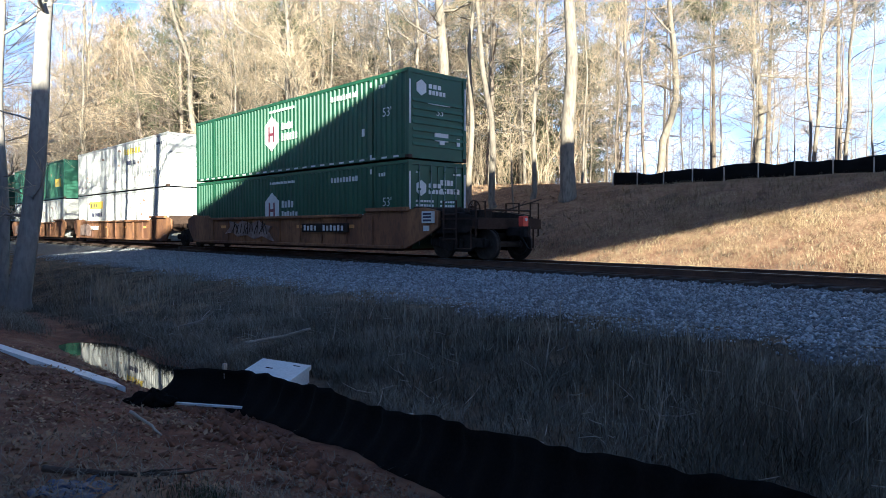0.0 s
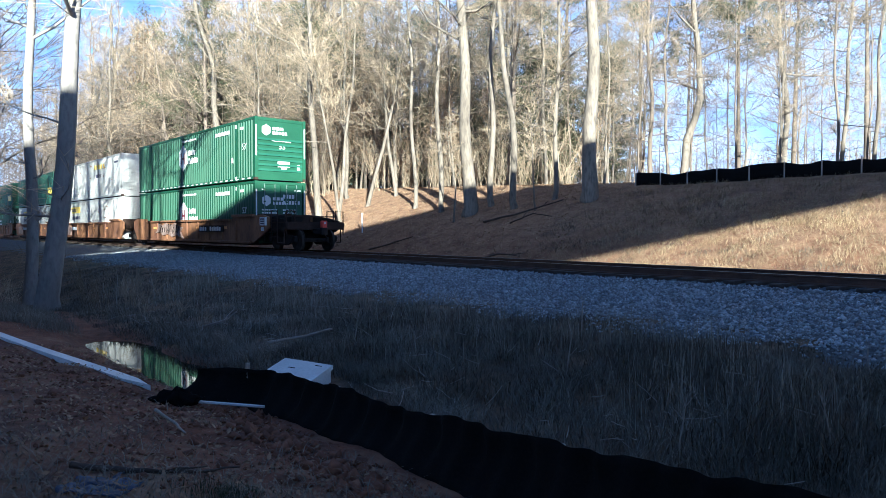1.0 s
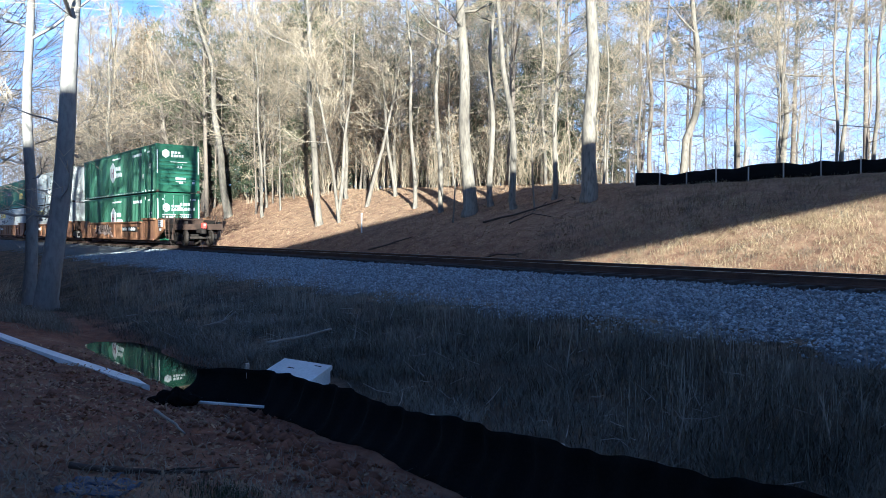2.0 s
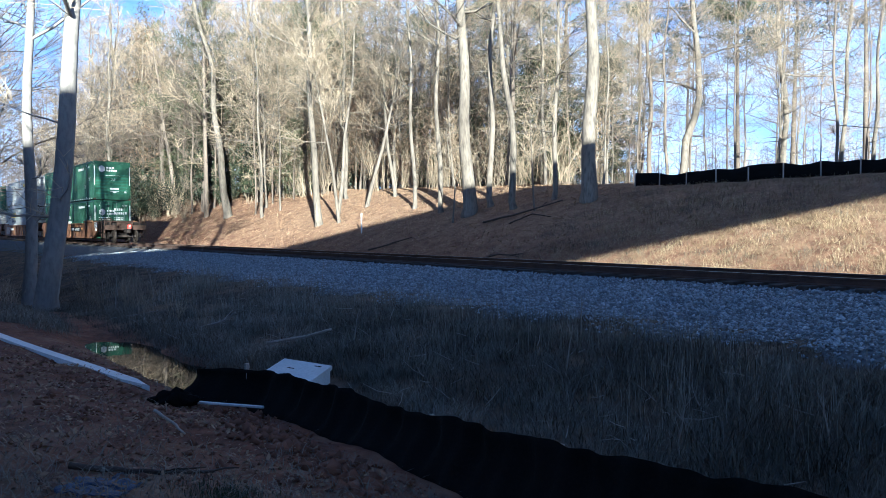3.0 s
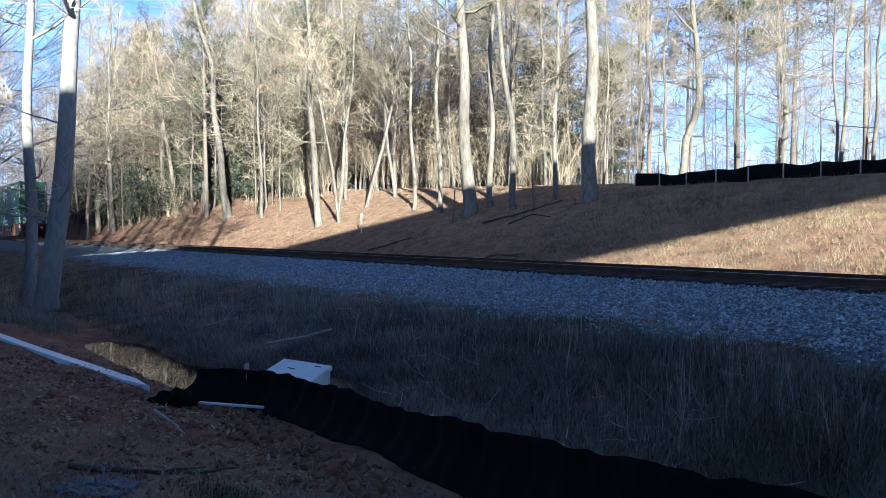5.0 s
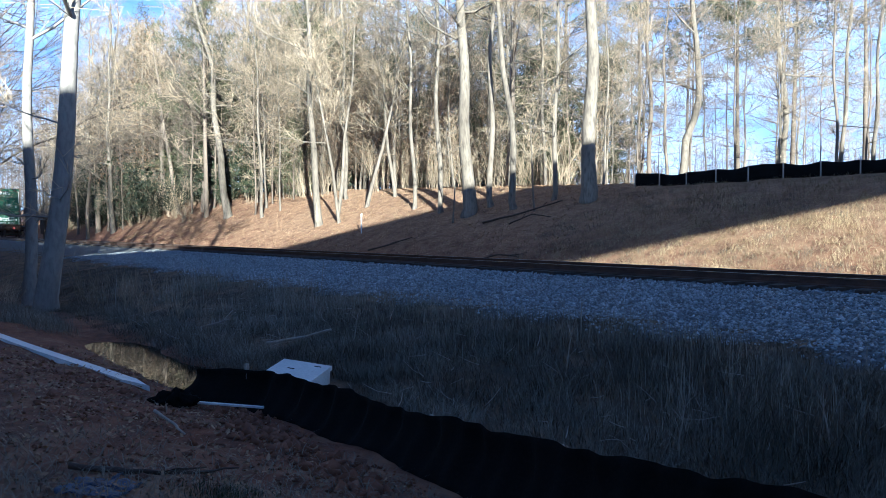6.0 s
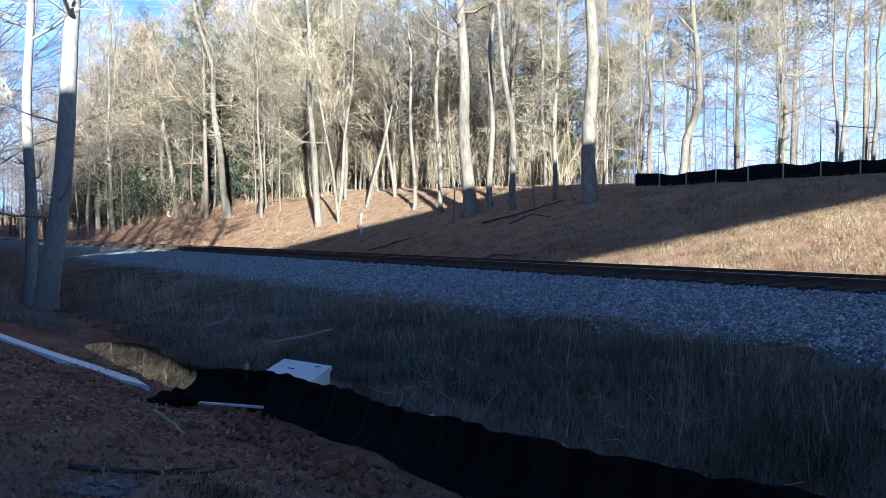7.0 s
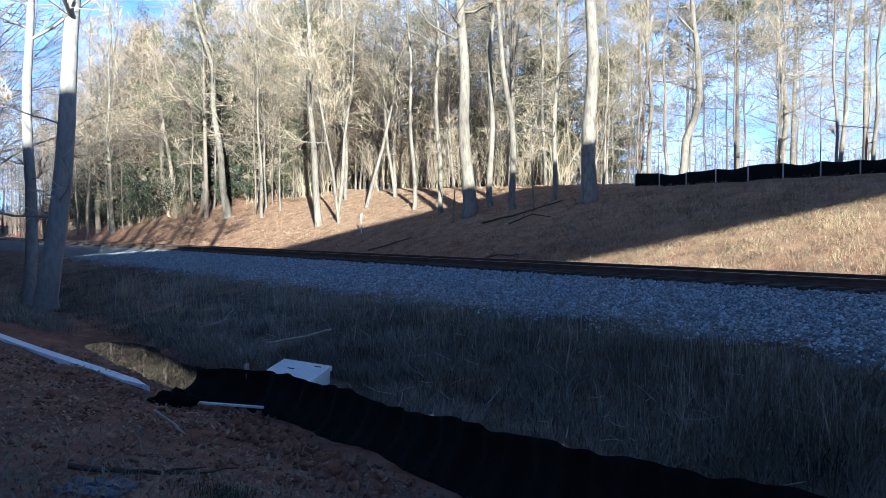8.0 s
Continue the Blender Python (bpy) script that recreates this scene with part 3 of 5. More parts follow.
def in_view(x, y, lo, hi):
    a = math.degrees(math.atan2(y, -x)) - 41.2
    return lo < a < hi


spots = []
for ring_, (d0, d1, many) in enumerate(((40, 55, 26), (55, 75, 46), (75, 105, 52))):
    tries = 0
    while many and tries < 4000:
        tries += 1
        a, d = radians(41.2 + rng.uniform(-34, 34)), rng.uniform(d0, d1)
        x, y = -d * math.cos(a), d * math.sin(a)
        if y < 31.5 or (math.degrees(a) > 50 and rng.random() < 0.35) or any((x - p) ** 2 + (y - q) ** 2 < 5.0 for p, q in spots):
            continue
        spots.append((x, y))
        many -= 1
for i, (x, y) in enumerate(spots):
    k = kinds[i % 7]
    ob = k if i < 7 else copy_thing(k, Matrix())
    right = math.degrees(math.atan2(y, -x)) - 41.2
    s = rng.uniform(0.75, 1.1) * (0.74 if right > 9 else 1.0) * (0.85 if math.hypot(x, y) > 60 else 1.0)
    ob.matrix_basis = pose(x, y, lie(x, y) - 0.1, 0, 0, rng.uniform(0, 360)) @ Matrix.Scale(s, 4)

# beeches that keep their dry leaves
beeches = []
for i in range(2):
    b = make_tree(150 + i, label="young beech holding dry tan leaves", height=9 + 3 * i, radius=0.09, crown=0.12, limbs=22, subs=5, twigs=3, sides=6)
    r_ = random.Random(i)
    spots_ = []
    for _ in range(420):
        h = r_.uniform(0.15, 1.0)
        w = (1.15 - h) * 0.30 * (9 + 3 * i) * math.sqrt(r_.random())
        a = r_.uniform(0, 6.28)
        spots_.append((w * math.cos(a), w * math.sin(a), h * (9 + 3 * i)))
    part("leaves", clumps(r_, spots_, (0.25, 0.25, 0.16), 9, (0.05, 0.028), M_DRYLEAF, "leaves"), M_DRYLEAF, b, "sparse dry tan leaves", kind="stuff")
    beeches.append(tagged(b, group="beeches of the wood"))
for i in range(30):
    a, d = radians(41.2 - 32 + 38 * ((i * 0.618) % 1)), rng.uniform(48, 84)
    x, y = -d * math.cos(a), max(d * math.sin(a), 33.0)
    ob = beeches[i] if i < 2 else copy_thing(beeches[i % 2], Matrix())
    ob.matrix_basis = pose(x, y, lie(x, y) - 0.1, 0, 0, 53 * i) @ Matrix.Scale(rng.uniform(0.8, 1.3), 4)
# denser wood up the line, over the steep part of the bank
for i in range(34):
    a, d = radians(41.2 - rng.uniform(9, 31)), rng.uniform(52, 92)
    x, y = -d * math.cos(a), d * math.sin(a)
    if y < 27:
        y = 27 + rng.uniform(0, 14)
    ob = copy_thing(kinds[i % 7], Matrix())
    ob.matrix_basis = pose(x, y, lie(x, y) - 0.1, 0, 0, 77 * i) @ Matrix.Scale(rng.uniform(0.85, 1.2), 4)
# the wood closes in on both sides up the line; dark bark carries its shade
dusky = []
for i in range(3):
    k = make_tree(170 + i, label="bare tree in the thicket up the line, bark darkened as shade", bark=M_BARK_DARK, twig=M_BARK_DARK, height=17 + 2 * i, radius=0.11 + 0.03 * i,
                  crown=0.2 + 0.05 * i, limbs=20, subs=5, twigs=7, sides=6, low=8, twig_r=0.0145)
    dusky.append(tagged(set_down(k, -70 - 7 * i, 27 + i), group="thicket up the line"))
for i in range(66):
    x = -rng.uniform(66, 135)
    y = rng.uniform(22.8, 40) if i < 38 else rng.uniform(4.0, 10.3)
    if i >= 38:
        x = -rng.uniform(46, 120)
        y = rng.uniform(-3.0, min(8.0, 0.08 * -x))
    ob = copy_thing(dusky[i % 3], Matrix())
    ob.matrix_basis = pose(x, y, lie(x, y) - 0.1, 0, 0, 31 * i) @ Matrix.Scale(rng.uniform(0.7, 1.1), 4)

for i in range(40):
    x, y = -rng.uniform(84, 150), rng.uniform(20.5, 36)
    ob = copy_thing(dusky[i % 3], Matrix())
    ob.matrix_basis = pose(x, y, lie(x, y) - 0.1, 0, 0, 61 * i) @ Matrix.Scale(rng.uniform(0.9, 1.25), 4)
for i in range(6):
    x = -52.0 - 6.2 * i
    y = (0.116 + 0.006 * (i % 3)) * -x
    ob = copy_thing(dusky[i % 3], Matrix())
    ob.matrix_basis = pose(x, y, lie(x, y) - 0.1, 0, 0, 83 * i) @ Matrix.Scale(0.9 + 0.07 * (i % 4), 4)
# tall trees and leafy beeches where the bank steepens up the line
for i, (x, y) in enumerate(((-82, 22.8), (-87, 24.0), (-92, 25.5), (-99, 26.0), (-106, 27.0))):
    hero(110 + i, x, y, 0.30 + 0.03 * (i % 3), 25 + i % 3, [(10, 0.5 * (i % 3 - 1)), (25, 1.0 * (i % 2))], crown=0.2, limbs=22, reach=0.3, subs=7, twigs=6, low=4, twig_r=0.018, label="tall bare tree on the steep bank up the line")
for i, (x, y, k) in enumerate(((-84, 27, 1.9), (-79, 30, 2.0), (-90, 29, 2.1), (-75, 33, 1.8), (-96, 31, 2.0))):
    ob = copy_thing(beeches[i % 2], Matrix())
    ob.matrix_basis = pose(x, y, lie(x, y) - 0.1, 0, 0, 67 * i) @ Matrix.Scale(k * (1.0 if i % 2 else 1.25), 4)
# slim trees beside the camera's clay bank, whose stems stripe the train with shade
for i, (x, y) in enumerate(((-18, 1.6), (-18.5, -0.4), (-17.5, -2.4), (-19.5, -4.4), (-20.5, 0.7), (-16.5, -1.2), (-22, -3.0), (-21, -6.0), (-24, -1.0), (-14, -2.5), (-15.2, -3.5), (-12, -6.0), (-11, -5.0))):
    hero(70 + i, x, y, 0.15 + 0.02 * (i % 4), 18 + i % 4, [(8, 0.3 * (i % 3 - 1)), (17, 0.5 * (i % 3 - 1))], crown=0.62, limbs=9, subs=4, twigs=3, label="slim bare tree on the clay bank")

pines = [make_pine(200 + i, 17 + 2 * i, 0.20 + 0.02 * i, "pine of the wood with an olive needle crown") for i in range(3)]
for p in pines:
    tagged(p, group="pines of the wood")
for i, (a, d) in enumerate(((-19, 92), (-13, 82), (-14, 78), (-10, 70), (-7, 86), (-3, 76), (1, 80), (4, 72), (8, 84), (13, 78), (16, 72), (-23, 95), (-17, 100), (19.5, 70), (27, 66), (-12, 98), (6, 104), (-12, 66), (7, 62), (-9, 62), (-5.5, 58), (-15, 72), (-6, 94), (10, 60), (14, 66), (2.5, 66), (-19, 70), (-2, 70))):
    w = radians(41.2 + a)
    x, y = -d * math.cos(w), d * math.sin(w)
    ob = pines[i] if i < 3 else copy_thing(pines[i % 3], Matrix())
    ob.matrix_basis = pose(x, y, lie(x, y) - 0.1, 0, 0, 47 * i) @ Matrix.Scale(0.85 + 0.09 * (i % 4), 4)

# young pines added so their dark green fills the wood's floor like shade
thicket = [make_pine(230 + i, 9.5 + 2.0 * i, 0.11 + 0.02 * i, "young bushy pine added to stand in for the wood's shade", 0.08, 34, 40) for i in range(2)]
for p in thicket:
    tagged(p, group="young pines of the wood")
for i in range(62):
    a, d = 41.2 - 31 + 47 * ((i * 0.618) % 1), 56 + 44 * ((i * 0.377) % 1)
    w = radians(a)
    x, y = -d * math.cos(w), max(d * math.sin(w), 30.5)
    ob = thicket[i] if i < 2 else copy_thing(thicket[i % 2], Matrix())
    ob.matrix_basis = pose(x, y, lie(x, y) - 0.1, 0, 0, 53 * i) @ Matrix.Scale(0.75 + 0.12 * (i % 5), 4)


def make_bush(seed, height, stems, leaf=None, label="bare brush of thin stems", name="shrub"):
    rng = random.Random(seed)
    root = tagged(new(name), label, "shrub")
    st, tips = Mesh(), []
    for _ in range(stems):
        az, out = rng.uniform(0, 6.28), rng.uniform(0.05, 0.55)
        base = Vector((rng.uniform(-0.5, 0.5), rng.uniform(-0.5, 0.5), -0.1))
        path = wander(rng, base, Vector((math.cos(az) * out, math.sin(az) * out, 1)), height * rng.uniform(0.5, 1.1), 5, 0.16, 0.03)
        st.tube(path, taper(0.02, 0.007, 6), 3, False)
        for k in range(1, 6):
            for _ in range(2):
                w = (path[k] - path[k - 1]).normalized() + Vector((rng.uniform(-1, 1), rng.uniform(-1, 1), rng.uniform(-0.3, 0.8)))
                p2 = wander(rng, path[k], w, height * rng.uniform(0.12, 0.34), 2, 0.3, 0.05)
                st.tube(p2, taper(0.011, 0.005, 3), 3, False)
                tips += [p2[1], p2[2]]
    part("brushwood", st, M_TWIG, root, kind="stuff")
    if leaf:
        part("leaves", clumps(rng, [tuple(t) for t in tips], (0.16, 0.16, 0.14), leaf[1], leaf[2], leaf[0], "leaves"), leaf[0], root)
    return root


bushes = [make_bush(300, 3.2, 12), make_bush(301, 2.4, 14), make_bush(302, 4.0, 10, (M_DRYLEAF, 3, (0.05, 0.03)), "brush holding dry tan leaves"),
          make_bush(303, 4.6, 12)]
for b in bushes:
    tagged(b, group="brush under the trees")
n = 0
while n < 120:
    a, d = radians(41.2 + rng.uniform(-33, 33)), rng.uniform(38, 80)
    x, y = -d * math.cos(a), d * math.sin(a)
    if y < 30.8 or (x > -21 and y < 33) or (math.degrees(a) > 54 and d < 62):
        continue
    ob = bushes[n] if n < 4 else copy_thing(bushes[n % 4], Matrix())
    ob.matrix_basis = pose(x, y, lie(x, y), 0, 0, rng.uniform(0, 360)) @ Matrix.Scale(rng.uniform(0.7, 1.3), 4)
    n += 1
holly = make_bush(311, 6.5, 15, (M_EVERGREEN, 9, (0.15, 0.09)), "tall dark evergreen holly against the wood", "evergreen_shrub")
tagged(holly, group="evergreen shrubs up the line")
for i, (x, y) in enumerate(((-79, 25.0), (-83, 24.2), (-87, 25.5), (-92, 24.4), (-97, 25.2), (-103, 24.5), (-110, 25), (-85, 29))):
    ob = holly if i == 0 else copy_thing(holly, Matrix())
    ob.matrix_basis = pose(x, y, lie(x, y), 0, 0, 70 * i) @ Matrix.Scale(0.8 + 0.2 * (i % 3), 4)
green = make_bush(310, 2.6, 14, (M_EVERGREEN, 6, (0.07, 0.04)), "evergreen shrub with dark glossy leaves", "evergreen_shrub")
tagged(green, group="evergreen shrubs up the line")
for i, (x, y) in enumerate(((-80, 24.2), (-83, 23.4), (-86, 24.5), (-76, 25.5), (-90, 23.5), (-74, 26.5), (-94, 24.5), (-88, 26.5), (-100, 24))):
    ob = green if i == 0 else copy_thing(green, Matrix())
    ob.matrix_basis = pose(x, y, lie(x, y), 0, 0, 70 * i) @ Matrix.Scale(1.0 + 0.25 * (i % 3), 4)

# brushwood round the ditch
for i, (x, y, k) in enumerate(((-18.4, 5.5, 0.30), (-20.0, 5.2, 0.42), (-17.0, 5.4, 0.24), (-19.6, 2.7, 0.22), (-21.6, 3.3, 0.34), (-15.4, 5.6, 0.22), (-23.0, 5.6, 0.4), (-21.2, 6.2, 0.3), (-24.6, 3.4, 0.4), (-13.2, 5.3, 0.18))):
    ob = copy_thing(bushes[(0, 1, 3)[i % 3]], Matrix())
    ob.matrix_basis = pose(x, y, lie(x, y), 0, 0, 73 * i) @ Matrix.Scale(k, 4)


def far_woods():
    """Stems and branch haze of the deep wood, past where trees can be told apart."""
    rng = random.Random(77)
    m = Mesh()
    for _ in range(700):
        a, d = radians(41.2 + rng.uniform(-38, 38)), rng.uniform(100, 165)
        x, y = -d * math.cos(a), d * math.sin(a)
        if y < 19.5 or (math.degrees(a) > 48 and rng.random() < 0.8):
            continue
        h = rng.uniform(8, 17) * (0.7 if math.degrees(a) > 50 else 1.0)
        z = lie(x, y)
        top = Vector((x + rng.uniform(-1, 1), y + rng.uniform(-1, 1), z + h))
        m.tube([Vector((x, y, z - 0.3)), Vector((x, y, z)).lerp(top, 0.5), top], [rng.uniform(0.06, 0.16), 0.07, 0.02], 4, False)
        for _ in range(22):
            u = rng.uniform(0.08, 1)
            p = Vector((x, y, z)).lerp(top, u)
            az = rng.uniform(0, 6.28)
            q = wander(rng, p, Vector((math.cos(az), math.sin(az), rng.uniform(0.1, 0.9))), rng.uniform(1.2, 4.0), 2, 0.3, 0.05)
            m.tube(q, [0.04, 0.028, 0.012], 3, False)
    return m


# deep stems take dark bark in place of the wood's inner shade
tagged(part("deep_wood", far_woods(), M_BARK_DARK), "hazy deep wood of bare stems and branches", "woods", kind="stuff")


# an ivy-clad tree and more brush up the line
ivy = hero(60, -88.5, 23.0, 0.36, 17, [(5, -0.1), (17, 0.4)], crown=0.4, bark=M_BARK_DARK, label="tree wrapped in bright green ivy")
r_ = random.Random(9)
part("ivy", clumps(r_, [(0.45 * math.cos(a), 0.45 * math.sin(a), 2.2 + 0.055 * i) for i, a in ((i, 2.4 * i) for i in range(90))], (0.18, 0.18, 0.15), 10, (0.09, 0.07), M_EVERGREEN, "ivy"), M_EVERGREEN, ivy, "ivy leaves round the trunk", kind="stuff")
for i in range(40):
    x = -rng.uniform(66, 125)
    y = rng.uniform(23.0, 27.5) if i % 3 else rng.uniform(-2, 0.08 * -x)
    ob = copy_thing(bushes[i % 4], Matrix())
    ob.matrix_basis = pose(x, y, lie(x, y), 0, 0, 29 * i) @ Matrix.Scale(rng.uniform(0.7, 1.3), 4)

# a thick unseen evergreen hedge, added on the ditch bank to shade the near ballast up the line
for i in range(58):
    x, y = -52.0 - 0.62 * i, 4.6 + rng.uniform(-0.6, 0.5)
    ob = copy_thing(holly if i % 2 else green, Matrix())
    ob.matrix_basis = pose(x, y, lie(x, y) - 0.1, 0, 0, 37 * i) @ Matrix.Scale(rng.uniform(0.65, 0.8) if i % 2 else rng.uniform(1.4, 1.8), 4)
# dark evergreens added deep between the stems, in place of the shade there
for i in range(34):
    a, d = radians(41.2 - 30 + 40 * ((i * 0.618) % 1)), rng.uniform(56, 80)
    x, y = -d * math.cos(a), max(d * math.sin(a), 29.0)
    if y < 30 and x > -60:
        continue
    ob = copy_thing(holly, Matrix())
    ob.matrix_basis = pose(x, y, lie(x, y) - 0.1, 0, 0, 41 * i) @ Matrix.Scale(rng.uniform(0.4, 0.85), 4)

# unseen pines added on the camera's side to shade the woods up the line
for i, (x, y) in enumerate(((-40, -7), (-35, -11), (-46, -5), (-30, -13), (-52, -8), (-44, -12), (-58, -4), (-49, -1))):
    ob = copy_thing(pines[i % 3], Matrix())
    ob.matrix_basis = pose(x, y, lie(x, y) - 0.1, 0, 0, 47 * i) @ Matrix.Scale(0.8 + 0.1 * (i % 3), 4)

# tall unseen hollies, added down the camera's side of the ditch to keep the ballast in shade
for i in range(27):
    u = i / 26
    x, y = -24.0 - 28.0 * u + rng.uniform(-0.4, 0.4), -0.9 + 4.4 * u + rng.uniform(-0.4, 0.4)
    ob = copy_thing(holly, Matrix())
    ob.matrix_basis = pose(x, y, lie(x, y) - 0.1, 0, 0, 43 * i) @ Matrix.Scale(rng.uniform(0.86, 0.98) - 0.2 * u, 4)

# ---- the train: double-stacked containers in an articulated well car
LONG, WIDE, TALL = 16.15, 2.59, 2.87
PITCH = 19.85


def hexagon(m, x, z, w, h, y0, y1):
    m.plate([(x - w / 2, z - h / 4), (x, z - h / 2), (x + w / 2, z - h / 4), (x + w / 2, z + h / 4), (x, z + h / 2), (x - w / 2, z + h / 4)], y0, y1)


def bars(m, x0, x1, z0, z1, y0, y1, n):
    """Bars in place of lettering, on the side wall."""
    w = (x1 - x0) / n
    for i in range(n):
        m.box(x0 + i * w, x0 + (i + 0.55) * w, y0, y1, z0, z1 - 0.12 * (z1 - z0) * (i % 2))


def end_bars(m, y0, y1, z0, z1, x0, x1, n):
    w = (y1 - y0) / n
    for i in range(n):
        m.box(x0, x1, y0 + i * w, y0 + (i + 0.72) * w, z0, z1)


def words(text, size, m, parent, material, name="lettering"):
    c = bpy.data.curves.new(name, "FONT")
    c.body, c.size, c.extrude = text, size, 0.002
    ob = new("tmp_text", c)
    bpy.context.view_layer.update()
    me = bpy.data.meshes.new_from_object(ob.evaluated_get(bpy.context.evaluated_depsgraph_get()))
    bpy.data.objects.remove(ob)
    me.materials.clear()
    me.materials.append(material)
    t = new(name, me)
    t.parent = parent
    t.matrix_basis = m
    return t


def container(paint, label, doors, look_kind):
    """Origin on the floor's middle at the end that trails; it runs to -x. The near side is -y."""
    root = tagged(new("shipping_container"), label, "container")
    h = WIDE / 2
    # corrugated side walls, pressed inwards between the rails
    for s in (-1, 1):
        prof, x = [], -LONG + 0.16
        step = 0.272
        while x < -0.16 - step:
            prof += [(x, 0.0), (x + 0.10, 0.0), (x + 0.136, 0.045), (x + 0.236, 0.045)]
            x += step
        prof += [(-0.16, 0.0)]
        m = Mesh()
        vs = [(a, s * (h - 0.012 - b), z) for a, b in prof for z in (0.14, TALL - 0.10)]
        m.add(vs, [(2 * i, 2 * i + 2, 2 * i + 3, 2 * i + 1)[::s] for i in range(len(prof) - 1)])
        part("side_wall", m, paint, root)
        r = Mesh().box(-LONG + 0.1, -0.1, s * h - 0.06 * (s > 0) - 0.0 * s, s * h + 0.06 * (s < 0), TALL - 0.12, TALL - 0.004, None, 0.01)
        part("top_rail", r, paint, root)
        r = Mesh().box(-LONG + 0.1, -0.1, s * h - 0.07 * (s > 0), s * h + 0.07 * (s < 0), 0.02, 0.15, None, 0.01)
        part("bottom_rail", r, paint, root)
        for x in (-0.16, -LONG):
            p = part("corner_post", Mesh().box(x, x + 0.16, s * h - 0.14 * (s > 0), s * h + 0.14 * (s < 0), 0.0, TALL, None, 0.012), paint, root)
            for z in (-0.004, TALL - 0.116):
                part("corner_casting", Mesh().box(x - 0.006, x + 0.166, s * (h + 0.006) - 0.16 * (s > 0), s * (h + 0.006) + 0.16 * (s < 0), z, z + 0.12, None, 0.015), M_CAR_DARK if z < 1 else paint, p)
        # lifting posts for the stacked length
        for x in (-2.02, -LONG + 1.9):
            part("lift_post", Mesh().box(x, x + 0.12, s * (h + 0.003) - 0.03 * (s > 0), s * (h + 0.003) + 0.03 * (s < 0), 0.0, TALL, None, 0.006), paint, root)
    part("roof", Mesh().box(-LONG + 0.05, -0.05, -h + 0.03, h - 0.03, TALL - 0.04, TALL - 0.006), paint, root)
    part("floor", Mesh().box(-LONG + 0.05, -0.05, -h + 0.05, h - 0.05, 0.05, 0.13), M_CAR_DARK, root)
    for x in (-0.10, -LONG + 0.02):
        part("end_header", Mesh().box(x, x + 0.08, -h + 0.14, h - 0.14, TALL - 0.14, TALL - 0.004), paint, root)
        part("end_sill", Mesh().box(x, x + 0.08, -h + 0.14, h - 0.14, 0.01, 0.16), paint, root)
    part("front_wall", Mesh().box(-LONG + 0.03, -LONG + 0.06, -h + 0.13, h - 0.13, 0.15, TALL - 0.13), paint, root)
    if doors:
        for s in (-1, 1):
            d = part("door", Mesh().box(-0.075, -0.045, min(0, s * (h - 0.15)) + 0.01, max(0, s * (h - 0.15)) - 0.01, 0.16, TALL - 0.15), paint, root)
            for y in (0.30, 0.82):
                part("lock_rod", Mesh().tube([(-0.02, s * y, 0.12), (-0.02, s * y, TALL - 0.12)], 0.022, 6), M_ROD if "white" not in look_kind else M_CAR_DARK, d, "galvanised lock rod")
                for z in (0.35, 1.1, 1.9, 2.5):
                    part("rod_guide", Mesh().box(-0.05, 0.008, s * y - 0.05, s * y + 0.05, z, z + 0.06), paint, d)
    else:
        w = part("end_wall", Mesh().box(-0.075, -0.045, -h + 0.13, h - 0.13, 0.15, TALL - 0.13), paint, root)
        for i in range(7):
            z = 0.42 + 0.235 * i
            part("rib", Mesh().prism([(-h + 0.16, z), (h - 0.16, z), (h - 0.16, z + 0.10), (-h + 0.16, z + 0.10)], -0.05, 0.004), M_GREEN2 if look_kind == 'green' else paint, w)
    # lettering in bars, emblems as plain shapes
    y0, y1 = -h - 0.004, -h + 0.03
    if look_kind == "green":
        e = Mesh()
        dz = -0.20 if doors else 0.0
        hexagon(e, -8.75, 1.62 + dz, 1.10, 1.42, y0, y1)
        part("emblem", e, M_DECAL, root, "white hexagon emblem")
        e = Mesh()
        e.box(-9.00, -8.88, y0 - 0.004, y1, 1.28 + dz, 1.92 + dz).box(-8.62, -8.50, y0 - 0.004, y1, 1.28 + dz, 1.92 + dz).box(-8.88, -8.62, y0 - 0.004, y1, 1.54 + dz, 1.66 + dz)
        part("emblem_bars", e, M_CRIMSON, root, "dark red bars inside the emblem")
        e = Mesh()
        bars(e, -7.95, -7.00, 1.70 + dz, 1.98 + dz, y0, y1, 4)
        bars(e, -7.95, -6.70, 1.26 + dz, 1.56 + dz, y0, y1, 6)
        part("side_lettering", e, M_DECAL, root, "white lettering shown as bars", kind="stuff")
        e = Mesh()
        bars(e, -8.9, -6.9, 2.46, 2.56, y0, y1, 14)
        bars(e, -4.4, -2.7, 2.32, 2.50, y0, y1, 9)
        bars(e, -1.55, -1.15, 2.40, 2.52, y0, y1, 3)
        e.box(-1.99, -1.93, y0 - 0.03, y1, 2.5, 2.66).box(-2.0, -1.92, y0 - 0.03, y1, 0.05, 0.22).box(-2.5, -2.35, y0, y1, 0.9, 1.15)
        part("small_marking", e, M_DECAL, root, kind="stuff")
        words("53'", 0.42, pose(-1.35, y0 - 0.003, 1.44 + 0.2 * dz, 90, 0, 0), root, M_DECAL)
        e = Mesh()
        x = -LONG + 0.5
        while x < -0.6:
            e.box(x, x + 0.28, y0 - 0.004, -h + 0.02, 0.055, 0.115)
            x += 0.62
        part("reflector_strip", e, M_DECAL, root, "row of white reflector dashes", kind="stuff")
        # trailing end
        e = Mesh()
